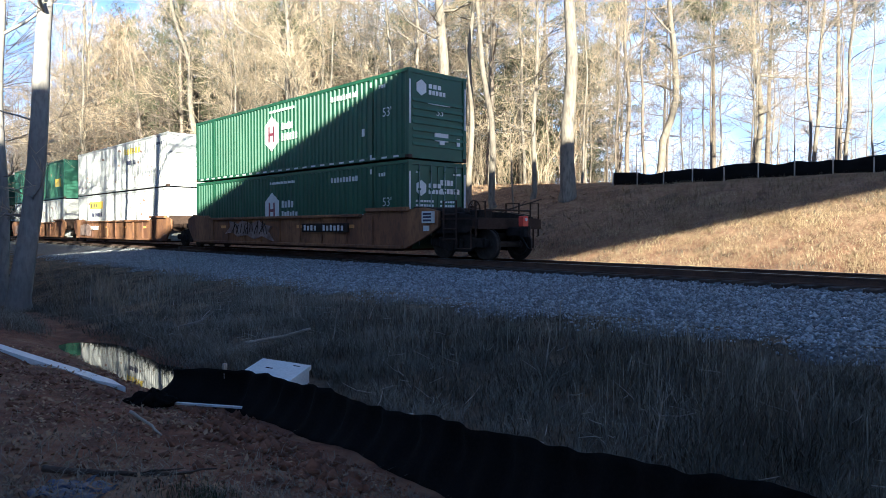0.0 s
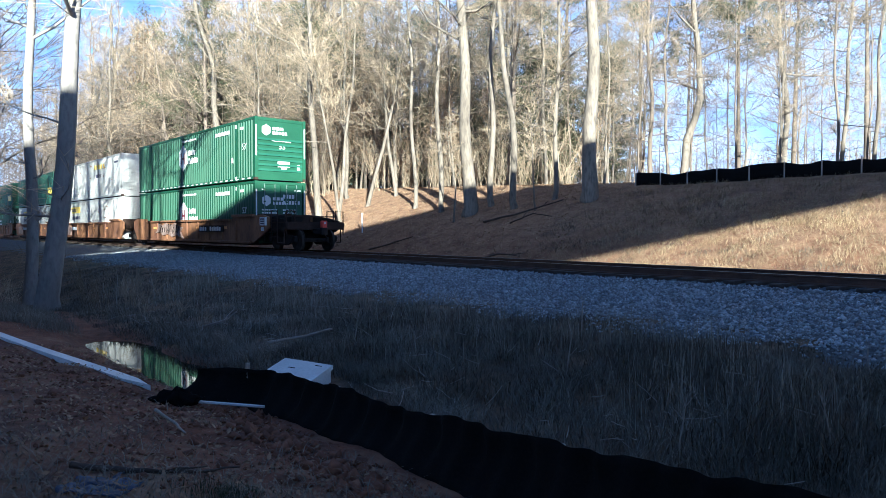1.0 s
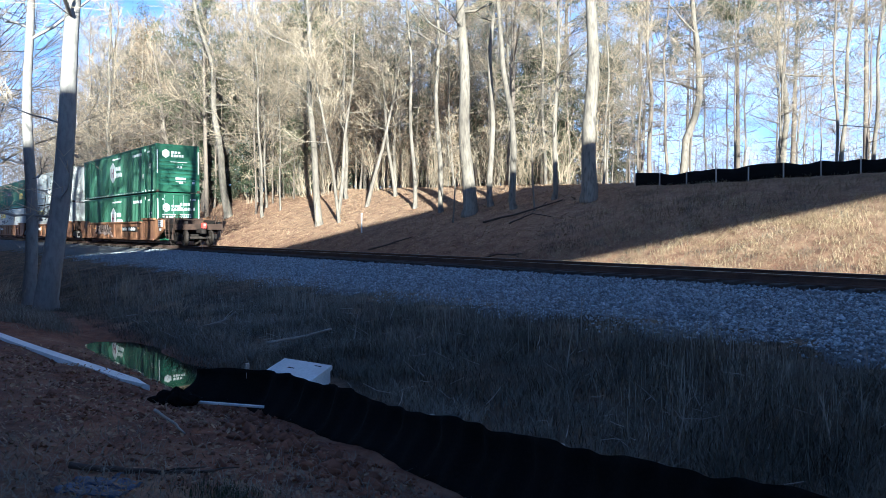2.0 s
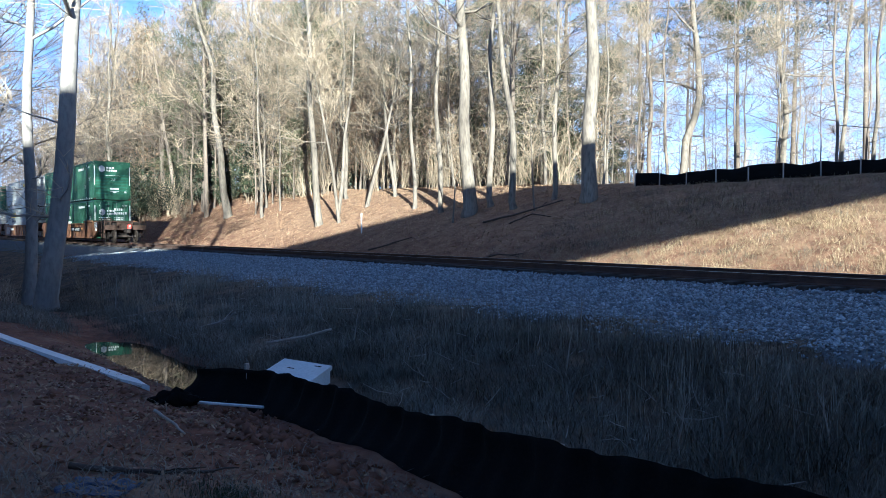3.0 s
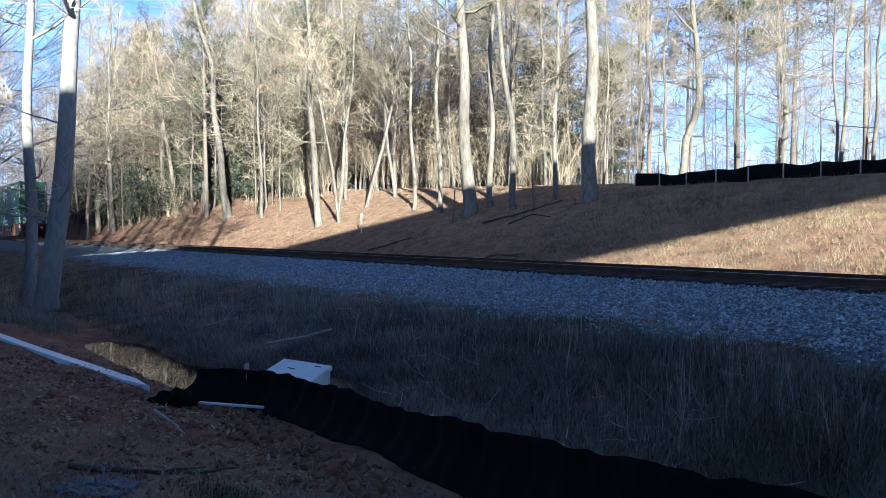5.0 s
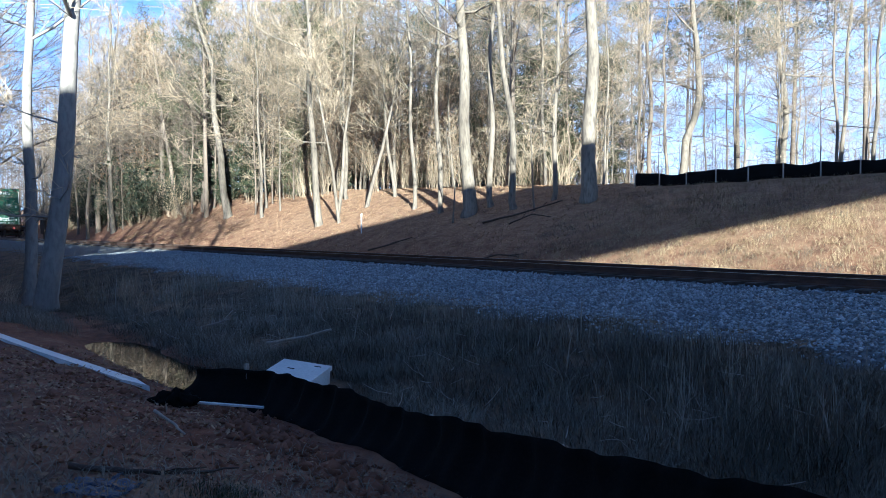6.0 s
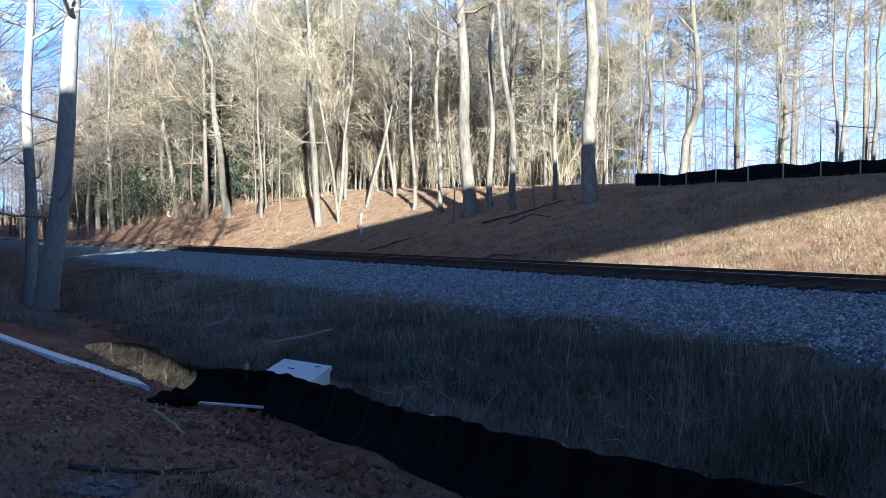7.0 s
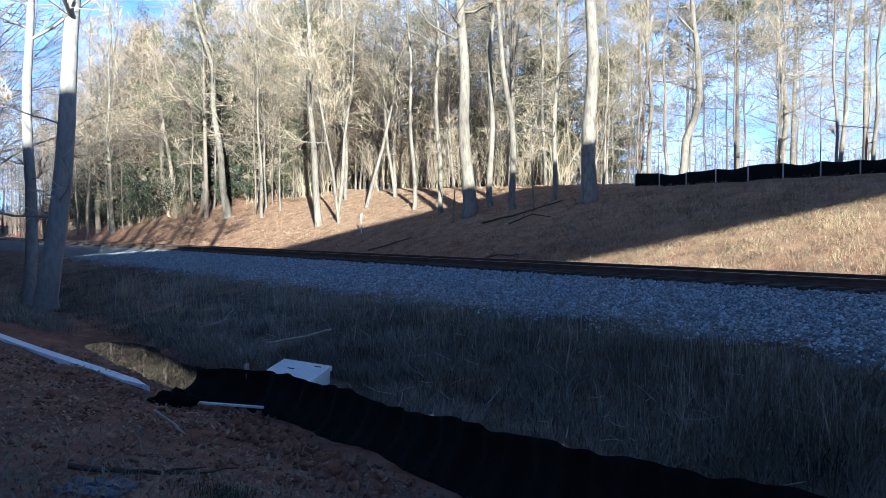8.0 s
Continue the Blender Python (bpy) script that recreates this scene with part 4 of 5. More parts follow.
        e.box(-0.01, 0.004, -h + 0.03, -h + 0.09, 1.1, 2.5).box(-0.01, 0.004, h - 0.09, h - 0.03, 1.1, 2.5)
        if doors:
            e.box(-0.05, -0.036, -0.95, -0.88, 2.45, 2.52).box(-0.05, -0.036, 0.72, 1.06, 2.45, 2.52)
            end_bars(e, 0.12, 0.75, 2.10, 2.28, -0.05, -0.036, 4)
            end_bars(e, 0.12, 1.05, 1.82, 1.99, -0.05, -0.036, 6)
            for zz in (1.24, 1.38, 1.52):
                end_bars(e, -0.95, -0.15, zz, zz + 0.07, -0.05, -0.036, 7)
                end_bars(e, 0.12, 0.80, zz, zz + 0.07, -0.05, -0.036, 6)
        else:
            end_bars(e, -0.45, 0.55, 1.80, 1.87, -0.02, 0.0, 14)
            e.box(-0.05, 0.0, -0.15, 0.45, 0.62, 0.92).box(-0.05, 0.0, 0.05, 0.28, 0.46, 0.62).box(-0.05, -0.005, 0.86, 1.0, 0.48, 0.78)
            words("53'", 0.34, pose(-0.008, -0.1, 1.46, 90, 0, 90), root, M_DECAL)
        part("end_marking", e, M_DECAL, root, kind="stuff")
        e = Mesh()
        zc = 1.98 if doors else 2.3
        e.prism([(-0.72 + 0.24 * math.cos(a), zc + 0.26 * math.sin(a)) for a in [radians(30 + 60 * i) for i in range(6)]], -0.046, -0.034)
        part("end_emblem", e, M_DECAL, root)
        e = Mesh()
        end_bars(e, -0.40, 0.2, zc + 0.02, zc + 0.16, -0.046, -0.034, 3)
        end_bars(e, -0.40, 0.38, zc - 0.18, zc - 0.04, -0.046, -0.034, 5)
        part("end_lettering", e, M_DECAL, root)
    else:
        e = Mesh()
        n = Mesh()
        if look_kind == "white":
            bars(e, -6.6, -3.9, 2.12, 2.46, y0, y1, 6)
            bars(n, -6.2, -4.7, 1.50, 1.76, y0 - 0.002, y1, 6)
            bars(n, -1.6, -0.7, 2.30, 2.44, y0 - 0.002, y1, 5)
        elif look_kind == "white low":
            e.box(-13.5, -10.9, y0, y1, 1.95, 2.42)
            bars(n, -13.3, -11.9, 2.05, 2.32, y0 - 0.004, y1, 4)
            bars(n, -13.2, -10.9, 1.44, 1.70, y0 - 0.002, y1, 7)
        else:
            e.box(-2.4, -0.9, y0, y1, 0.9, 1.5)
            bars(n, -9.2, -7.2, 1.5, 1.85, y0 - 0.002, y1, 8)
        part("yellow_panel", e, M_YELLOW, root, "yellow printed panel")
        # rust scuffs along the wall
        q, rr = Mesh(), random.Random(len(label))
        for _ in range(16):
            x, z, w = rr.uniform(-LONG + 0.6, -0.8), rr.uniform(0.25, 2.5), rr.uniform(0.05, 0.45)
            q.plate([(x, z), (x + w, z + rr.uniform(-0.06, 0.04)), (x + 0.8 * w, z + 0.07), (x + 0.1, z + rr.uniform(0.04, 0.12))], y0 + 0.002, y1)
        part("rust_scuff", q, M_RUST, root, "scattered rusty scuffs", kind="stuff")
        e = n
        part("side_lettering", e, M_NAVY, root, kind="stuff")
    return root


wheel_profile = [(0.0, 0.0), (0.42, 0.0), (0.455, 0.02), (0.46, 0.10), (0.50, 0.115), (0.50, 0.14), (0.36, 0.14), (0.30, 0.10), (0.12, 0.09), (0.10, 0.15), (0.0, 0.15)]


def wheelset_mesh():
    m = Mesh()
    n = 24
    for s in (-1, 1):
        k = len(m.v)
        for j in range(n):
            a = 2 * math.pi * j / n
            for r, w in wheel_profile:
                m.v.append((r * math.cos(a), s * (0.82 - w), r * math.sin(a)))
        q = len(wheel_profile)
        for j in range(n):
            for i in range(q - 1):
                face = (k + j * q + i, k + ((j + 1) % n) * q + i, k + ((j + 1) % n) * q + i + 1, k + j * q + i + 1)
                m.f.append(face if s > 0 else face[::-1])
        for j in range(0, n, 6):
            a = 2 * math.pi * j / n
            m.box(-0.03, 0.03, s * 0.825 - 0.01, s * 0.825 + 0.01, 0.18, 0.26, Matrix.Rotation(a, 4, "Y"))
    m.tube([(0, -0.98, 0), (0, 0.98, 0)], 0.085, 10)
    return m


WHEELS = []
wheel_data = wheelset_mesh().data("wheelset", M_WHEEL)


def truck(parent, x):
    """A two-axle truck under the car at x."""
    for s in (-1, 1):
        m = Mesh()
        yy = s * 0.98
        ring = [(-1.15, 0.40), (-0.75, 0.40), (-0.42, 0.24), (0.42, 0.24), (0.75, 0.40), (1.15, 0.40), (1.15, 0.62), (0.72, 0.66), (0.40, 0.86), (-0.40, 0.86), (-0.72, 0.66), (-1.15, 0.62)]
        m.plate([(x + a, z) for a, z in ring], yy - 0.07, yy + 0.07)
        f = part("side_frame", m, M_GRIME, parent, "cast iron truck frame")
        sp = Mesh()
        for dx in (-0.2, 0.0, 0.2):
            sp.tube([(x + dx, yy - 0.10 * s * -1, 0.30), (x + dx, yy + 0.10 * s, 0.60)], 0.075, 8)
        part("spring", sp, M_GRIME, f)
        for dx in (-0.92, 0.92):
            part("axle_box", Mesh().box(x + dx - 0.13, x + dx + 0.13, yy - 0.05, yy + 0.12 * s, 0.38, 0.66, None, 0.03) if s > 0 else Mesh().box(x + dx - 0.13, x + dx + 0.13, yy - 0.12, yy + 0.05, 0.38, 0.66, None, 0.03), M_GRIME, f)
    part("bolster", Mesh().box(x - 0.22, x + 0.22, -1.0, 1.0, 0.50, 0.80, None, 0.04), M_GRIME, parent)
    for dx in (-0.92, 0.92):
        w = new("wheelset", wheel_data)
        w.parent = parent
        tagged(w, "pair of steel wheels on an axle")
        w.location = (x + dx, 0, 0.46)
        WHEELS.append((w, x + dx))


def well_unit(last):
    """One well of the car; origin at the trailing end of its containers, on the rail."""
    root = tagged(new("well_car"), "rusty brown intermodal well car with scrawled paint and grimy trucks", "freight car")
    for s in (-1, 1):
        a, b = (-1.44, -1.34) if s < 0 else (1.34, 1.44)
        ring = [(-LONG - 0.7, 1.0), (-LONG - 0.35, 0.62), (-LONG - 0.05, 0.30), (0.0, 0.30), (0.3, 0.62), (0.75, 0.92), (0.75, 1.40), (0.2, 1.55), (-1.9, 1.55), (-2.3, 1.38), (-LONG + 1.9, 1.38), (-LONG + 1.5, 1.55), (-LONG - 0.2, 1.55), (-LONG - 0.7, 1.40)]
        if last:
            ring = ring[:4] + [(0.9, 0.66), (1.55, 0.98), (1.55, 1.46), (0.9, 1.58)] + ring[7:]
        sw = part("side_sill", Mesh().plate(ring, a, b), M_CAR, root)
        o = -1 if s < 0 else 1
        lo, hi = min(s * 1.44, s * 1.52), max(s * 1.44, s * 1.52)
        part("top_chord", Mesh().box(-LONG + 1.95, -2.3, lo - 0.05, hi, 1.33, 1.43, None, 0.01), M_CAR, sw)
        part("end_chord", Mesh().box(-1.95, 0.2, lo - 0.05, hi + 0.02, 1.50, 1.62, None, 0.01), M_CAR, sw)
        part("bottom_chord", Mesh().box(-LONG + 0.1, -0.1, lo, hi, 0.28, 0.38, None, 0.01), M_CAR, sw)
        for i in range(9):
            x = -LONG + 2.2 + i * 1.53
            part("stiffener", Mesh().box(x, x + 0.05, lo + 0.02 * (s < 0), hi - 0.02 * (s > 0), 0.38, 1.33), M_CAR, sw)
        for i in range(4):
            x = -LONG + 3.0 + i * 3.3
            part("reflector", Mesh().box(x, x + 0.5, s * 1.447 - 0.006, s * 1.447 + 0.006, 0.95, 1.07), M_ORANGE, sw)
    part("well_floor", Mesh().box(-LONG + 0.4, -0.6, -1.34, 1.34, 0.20, 0.27), M_CAR_DARK, root)
    for s, x0, x1 in ((1, 0.1, 3.0 if last else 1.75), (-1, -LONG - 1.75, -LONG - 0.1)):
        part("end_platform", Mesh().box(x0, x1, -0.62, 0.62, 0.92, 1.22, None, 0.03), M_CAR_DARK, root)
        bx = 0.30 if s > 0 else -LONG - 0.34
        part("bulkhead", Mesh().box(bx, bx + 0.06, -1.34, 1.34, 0.80, 1.62), M_CAR_DARK, root)
        for yy in (-1.2, 1.0):
            part("end_brace", Mesh().box(min(bx, bx + s * 1.1), max(bx, bx + s * 1.1), yy, yy + 0.2, 0.98, 1.18, None, 0.02), M_CAR_DARK, root)
    if last:
        # trailing end: grated deck, grab irons, ladder, brake wheel, coupler, red marker
        part("deck", Mesh().box(0.35, 3.15, -1.36, 1.36, 1.20, 1.25), M_CAR_DARK, root)
        for s in (-1, 1):
            part("end_side_plate", Mesh().plate([(0.75, 0.86), (1.1, 0.80), (2.6, 0.80), (2.95, 0.98), (2.95, 1.30), (1.9, 1.46), (0.75, 1.5)], s * 1.26 - 0.03, s * 1.30 + 0.03), M_GRIME, root)
        part("air_tank", Mesh().tube([(0.9, -0.9, 1.42), (1.0, -0.9, 1.42), (2.0, -0.9, 1.42), (2.1, -0.9, 1.42)], [0.06, 0.16, 0.16, 0.06], 12), M_GRIME, root, smooth=True)
        part("end_beam", Mesh().box(2.95, 3.2, -1.40, 1.40, 0.92, 1.22, None, 0.02), M_CAR_DARK, root)
        for yy in (-1.40, 1.40):
            r = part("grab_iron", Mesh().tube([(1.75, yy, 0.55), (1.75, yy, 1.75), (2.3, yy, 1.75), (2.3, yy, 0.55)], 0.028, 6), M_CAR_DARK, root)
            for z in (0.62, 0.92, 1.35):
                part("rung", Mesh().tube([(1.75, yy, z), (2.3, yy, z)], 0.025, 6), M_CAR_DARK, r)
            part("handrail", Mesh().tube([(3.1, yy, 0.7), (3.1, yy, 1.72), (3.1, yy * 0.72, 1.72), (3.1, yy * 0.72, 1.2)], 0.026, 6), M_CAR_DARK, root)
            part("sill_step", Mesh().tube([(2.3, yy, 1.0), (2.3, yy, 0.35), (2.9, yy, 0.35), (2.9, yy, 1.0)], 0.028, 6), M_CAR_DARK, root)
        for z in (1.48,):
            part("end_rail", Mesh().tube([(3.12, -1.0, z), (3.12, 1.0, z)], 0.025, 6), M_CAR_DARK, root)
        bw = Mesh()
        n = 16
        bw.tube([(2.6, -0.95 + 0.24 * math.cos(2 * math.pi * i / n), 1.52 + 0.24 * math.sin(2 * math.pi * i / n)) for i in range(n + 1)], 0.02, 5, False)
        for i in range(4):
            a = math.pi * i / 4
            bw.tube([(2.6, -0.95 - 0.24 * math.cos(a), 1.52 - 0.24 * math.sin(a)), (2.6, -0.95 + 0.24 * math.cos(a), 1.52 + 0.24 * math.sin(a))], 0.014, 4)
        part("brake_wheel", bw, M_CAR_DARK, root)
        part("brake_stand", Mesh().box(2.45, 2.58, -1.02, -0.88, 1.25, 1.6), M_CAR_DARK, root)
        for x in (0.7, 1.9, 2.5):
            part("equipment_box", Mesh().box(x, x + 0.45, -1.1, -0.55, 1.25, 1.25 + 0.18 + 0.05 * (x > 2), None, 0.03), M_GRIME, root)
        cp = part("coupler", Mesh().box(3.1, 3.75, -0.13, 0.13, 0.72, 0.98, None, 0.03), M_GRIME, root)
        part("knuckle", Mesh().tube([(3.72, 0.02, 0.70), (3.72, 0.02, 1.0)], 0.17, 10), M_GRIME, cp)
        part("air_hose", Mesh().tube([(3.1, 0.35, 0.8), (3.35, 0.37, 0.6), (3.55, 0.36, 0.35), (3.7, 0.36, 0.3)], 0.03, 6), M_GRIME, root)
        mk = part("marker_box", Mesh().box(3.5, 3.68, 0.0, 0.22, 0.99, 1.30, None, 0.03), M_RED, root, "red end-of-train marker box")
        part("marker_lens", Mesh().tube([(3.68, 0.11, 1.2), (3.71, 0.11, 1.2)], 0.05, 10), M_DECAL, mk)
        side = Mesh()
        part("stencil_ground", Mesh().box(-6.05, -3.05, -1.526, -1.44, 0.80, 1.12), M_GRIME, root, "dark painted patch under the stencil")
        bars(side, -5.9, -4.95, 0.86, 1.06, -1.534, -1.43, 4)
        bars(side, -4.6, -3.2, 0.86, 1.06, -1.534, -1.43, 6)
        part("car_marking", side, M_DECAL, root, "white stencil shown as bars", kind="stuff")
        pl = Mesh().box(0.90, 1.40, -1.53, -1.42, 1.10, 1.46)
        plq = part("placard", pl, M_DECAL, root, "white placard")
        for i in range(3):
            part("placard_bar", Mesh().box(0.96, 1.34, -1.537, -1.52, 1.15 + 0.10 * i, 1.21 + 0.10 * i), M_NAVY, plq)
        part("small_placard", Mesh().box(0.92, 1.16, -1.48, -1.42, 0.86, 1.02), M_DECAL, root)
        # sprayed scrawl
        g = Mesh().plate([(-12.59, 0.70), (-11.85, 0.78), (-11.41, 0.58), (-10.52, 0.66), (-9.93, 0.50), (-9.19, 0.62), (-8.30, 0.42), (-8.74, 0.80), (-8.45, 1.02), (-9.19, 1.10), (-9.48, 1.28), (-10.22, 1.12), (-10.96, 1.29), (-11.41, 1.12), (-12.15, 1.26), (-12.07, 1.00)], -1.528, -1.44)
        gq = part("scrawl_ground", g, M_GRAFF, root, "pale sprayed scrawl patch")
        sc = Mesh()
        r = random.Random(5)
        for i in range(16):
            x = -11.9 + i * 0.21
            pts = wander(r, Vector((x, -1.532, 0.68 + r.uniform(0, 0.1))), Vector((r.uniform(-0.4, 0.8), 0, 1)), 0.55, 4, 0.5, 0)
            sc.tube([(p.x, -1.53, min(max(p.z, 0.6), 1.24)) for p in pts], 0.022, 4, False)
        part("scrawl_line", sc, M_GRIME, gq, "dark sprayed strokes")
        truck(root, 2.0)
    else:
        side = Mesh()
        bars(side, -12.5, -11.2, 0.86, 1.10, -1.53, -1.43, 7)
        part("car_marking", side, M_DECAL, root, kind="stuff")
        r = random.Random(8)
        g = Mesh().plate([(-15.0, 0.5), (-12.9, 0.45), (-12.7, 1.1), (-13.6, 1.25), (-14.9, 1.15)], -1.528, -1.44)
        part("scrawl_ground", g, M_GRAFF, root)
        truck(root, 1.85)
    return root


TRAIN = []
first = well_unit(True)
TRAIN.append((first, 0.0, 0.0))
unit = well_unit(False)
for i in range(1, 5):
    # every further unit is built anew, so that its wheels can turn
    u = unit if i == 1 else well_unit(False)
    tagged(u, group="units of the well car")
    TRAIN.append((u, -PITCH * i, 0.0))
green_t = "green corrugated container with white hexagon emblem, stacked on top"
green_b = "green corrugated container with white lock rods, low in the well"
g1 = container(M_GREEN, green_t, False, "green")
g0 = container(M_GREEN, green_b, True, "green")
w1 = container(M_WHITE, "white corrugated container with a yellow panel", False, "white")
d1 = container(M_GREEN2, "faded dark green container, stacked on top", False, "plain")
w0 = container(M_WHITE, "white corrugated container with a bright yellow panel, low in the well", False, "white low")
for k in (g1, g0, w1, w0, d1):
    tagged(k, group="containers of the train")


def load(ob, i, z, fresh=True):
    TRAIN.append((ob if fresh else copy_thing(ob, Matrix()), -PITCH * i, z))


Z_LOW, Z_HIGH = 0.275, 0.275 + TALL + 0.055
load(g0, 0, Z_LOW)
load(g1, 0, Z_HIGH)
load(w0, 1, Z_LOW)
load(w1, 1, Z_HIGH)
load(w0, 2, Z_LOW, False)
load(d1, 2, Z_HIGH)
load(g0, 3, Z_LOW, False)
load(d1, 3, Z_HIGH, False)
load(w0, 4, Z_LOW, False)
load(w1, 4, Z_HIGH, False)


def train_x(t):
    """Where the last containers' trailing end is at t seconds."""
    return -16.77 - 12.03 * t - 0.294 * t * t


def motions():
    for ob, dx, z in TRAIN:
        walk(ob, [(0.25 * i, pose(train_x(0.25 * i) + dx, Y_TRACK, z)) for i in range(33)])
    for w, x in WHEELS:
        rows = []
        for i in range(241):
            t = i / 30
            turn = math.degrees((train_x(t) - train_x(0)) / 0.46)
            rows.append((t, pose(x, 0, 0.46, 0, turn, 0)))
        walk(w, rows)

# ---- the road bridge behind the camera, whose shade lies over the foreground
bridge = tagged(new("road_overpass"), "concrete road overpass crossing the track behind", "bridge")
part("deck", Mesh().box(6, 18, -60, 70, 9.0, 10.9), M_BRIDGE, bridge)
for x in (6, 17.6):
    part("parapet", Mesh().box(x, x + 0.4, -60, 70, 10.9, 12.32), M_BRIDGE, bridge)
ab = Mesh()
ab.prism([(-60, -1.5), (5.4, -1.5), (5.4, 6.0), (0.35, 9.0), (-60, 9.0)], 6.4, 18.0)
part("abutment", ab, M_BRIDGE, bridge, "sloped concrete abutment")

# ---- black silt fence along the ditch
FENCE_X = [-8.05, -7.9, -7.4, -6.6, -5.86, -5.2, -4.43, -3.8, -3.15, -2.44, -1.5, 0.0, 2.5]
FENCE_TOP = [-0.76, -0.75, -0.735, -0.76, -0.745, -0.80, -0.72, -0.70, -0.655, -0.60, -0.50, -0.46, -0.42]
FENCE_Y = [3.15, 3.3, 3.72, 3.86, 3.92, 3.94, 3.94, 3.93, 3.92, 3.90, 3.86, 3.82, 3.8]


def silt_fence():
    root = tagged(new("silt_fence"), "sagging black fabric silt fence on wooden stakes", "silt fence")
    n, rows = 180, 9
    v = []
    for i in range(n):
        x = -8.05 + 10.55 * i / (n - 1)
        top, yy = np.interp(x, FENCE_X, FENCE_TOP), np.interp(x, FENCE_X, FENCE_Y)
        top += 0.012 * math.sin(7 * x) + 0.008 * math.sin(17 * x + 1)
        foot = lie(x, yy - 0.30) - 0.02
        for j in range(rows):
            u = j / (rows - 1)
            fold = 0.035 * math.sin(11 * x + 3 * u) * math.sin(math.pi * u) + 0.02 * math.sin(23 * x)
            v.append((x + 0.01 * math.sin(9 * u + x), yy - 0.30 * (1 - u) ** 2.2 + fold, foot + (top - foot) * u))
    f = [(i * rows + j, (i + 1) * rows + j, (i + 1) * rows + j + 1, i * rows + j + 1) for i in range(n - 1) for j in range(rows - 1)]
    fab = part("fabric", Mesh().add(v, f), M_FABRIC, root, "slack black woven fabric", smooth=True)
    md = fab.modifiers.new("thick", "SOLIDIFY")
    md.thickness = 0.006
    for x in (-7.62, -6.2, -4.7, -3.2, -2.52, -1.2, 0.4):
        yy, top = np.interp(x, FENCE_X, FENCE_Y) + 0.05, np.interp(x, FENCE_X, FENCE_TOP)
        part("stake", Mesh().box(x - 0.022, x + 0.022, yy - 0.02, yy + 0.02, lie(x, yy) - 0.2, top + (0.06 if x == -7.62 else -0.02)), M_STAKE, root)
    return root


silt_fence()


def far_fence():
    root = tagged(new("silt_fence"), "low black silt fence along the crest of the bank", "silt fence")
    xs = np.linspace(-19.3, 4, 150)
    v, yy = [], 29.5
    for x in xs:
        y = yy + 0.15 * math.sin(0.5 * x)
        g = lie(x, y)
        h = 0.62 - 0.05 * abs(math.sin(math.pi * (x + 19.25) / 1.42)) + 0.05 * math.sin(0.9 * x + 1) + 0.03 * math.sin(2.3 * x)
        for j in range(4):
            u = j / 3
            v.append((x, y + 0.03 * math.sin(8 * x + 2 * u), g - 0.06 + (h + 0.06) * u))
    f = [(i * 4 + j, (i + 1) * 4 + j, (i + 1) * 4 + j + 1, i * 4 + j + 1) for i in range(149) for j in range(3)]
    fab = part("fabric", Mesh().add(v, f), M_FABRIC, root, smooth=True)
    fab.modifiers.new("thick", "SOLIDIFY").thickness = 0.006
    for i in range(16):
        x = -19.25 + 1.42 * i
        y = yy + 0.15 * math.sin(0.5 * x) - 0.05
        g = lie(x, y)
        part("stake", Mesh().box(x - 0.022, x + 0.022, y - 0.025, y + 0.015, g - 0.2, g + 0.64 + 0.06 * math.sin(3 * i)), M_STAKE, root)


far_fence()


# ---- things about the ditch
def vault():
    root = tagged(new("utility_box"), "pale concrete utility box with a lid, set in the grass", "utility box")
    root.matrix_basis = pose(-8.10, 4.50, -1.245, 8.5, 4.8, 32)
    part("body", Mesh().box(-0.34, 0.34, -0.33, 0.33, 0.0, 0.235, None, 0.02), M_CONCRETE, root)
    lid = part("lid", Mesh().box(-0.36, 0.36, -0.35, 0.35, 0.238, 0.30, None, 0.012), M_CONCRETE, root, "flat pale lid")
    for x, y in ((-0.1, 0.05), (0.2, 0.24), (0.2, -0.25)):
        part("lifting_slot", Mesh().box(x - 0.05, x + 0.05, y - 0.012, y + 0.012, 0.298, 0.303), M_GRIME, lid)


vault()


def strip():
    """A pale flat strip laid down the clay bank to the ditch."""
    m = Mesh()
    n = 30
    for i in range(n + 1):
        u = i / n
        x, y = -15.5 + 7.25 * u, 1.55 + 1.12 * u
        w = 0.085 if u < 0.93 else 0.085 * (1 - u) / 0.07 + 0.004
        z = -0.80 - 0.15 * u + 0.006 * math.sin(9 * u)
        m.v += [(x, y - w, z + 0.035), (x, y + w, z + 0.02), (x, y + w, z - 0.05), (x, y - w, z - 0.05)]
    for i in range(n):
        for j in range(4):
            a, b = 4 * i + j, 4 * i + (j + 1) % 4
            m.f.append((a, b, b + 4, a + 4))
    m.f += [(3, 2, 1, 0), (4 * n, 4 * n + 1, 4 * n + 2, 4 * n + 3)]
    tagged(part("drain_strip", m, M_PVC), "long pale plastic strip lying on the clay bank", "plastic strip")


strip()


def lath(name, a, b, w, material, label, category):
    p, q = Vector(a), Vector(b)
    m = Mesh()
    d = q - p
    mt = Matrix.Translation(p) @ d.to_track_quat("X", "Z").to_matrix().to_4x4()
    m.box(0, d.length, -w, w, -0.012, 0.012, mt, 0.003)
    return tagged(part(name, m, material), label, category)


lath("fence_stake", (-7.50, 2.84, -0.99), (-6.98, 3.48, -1.06), 0.02, M_PVC, "pale flat stake lying on the clay", "stake")


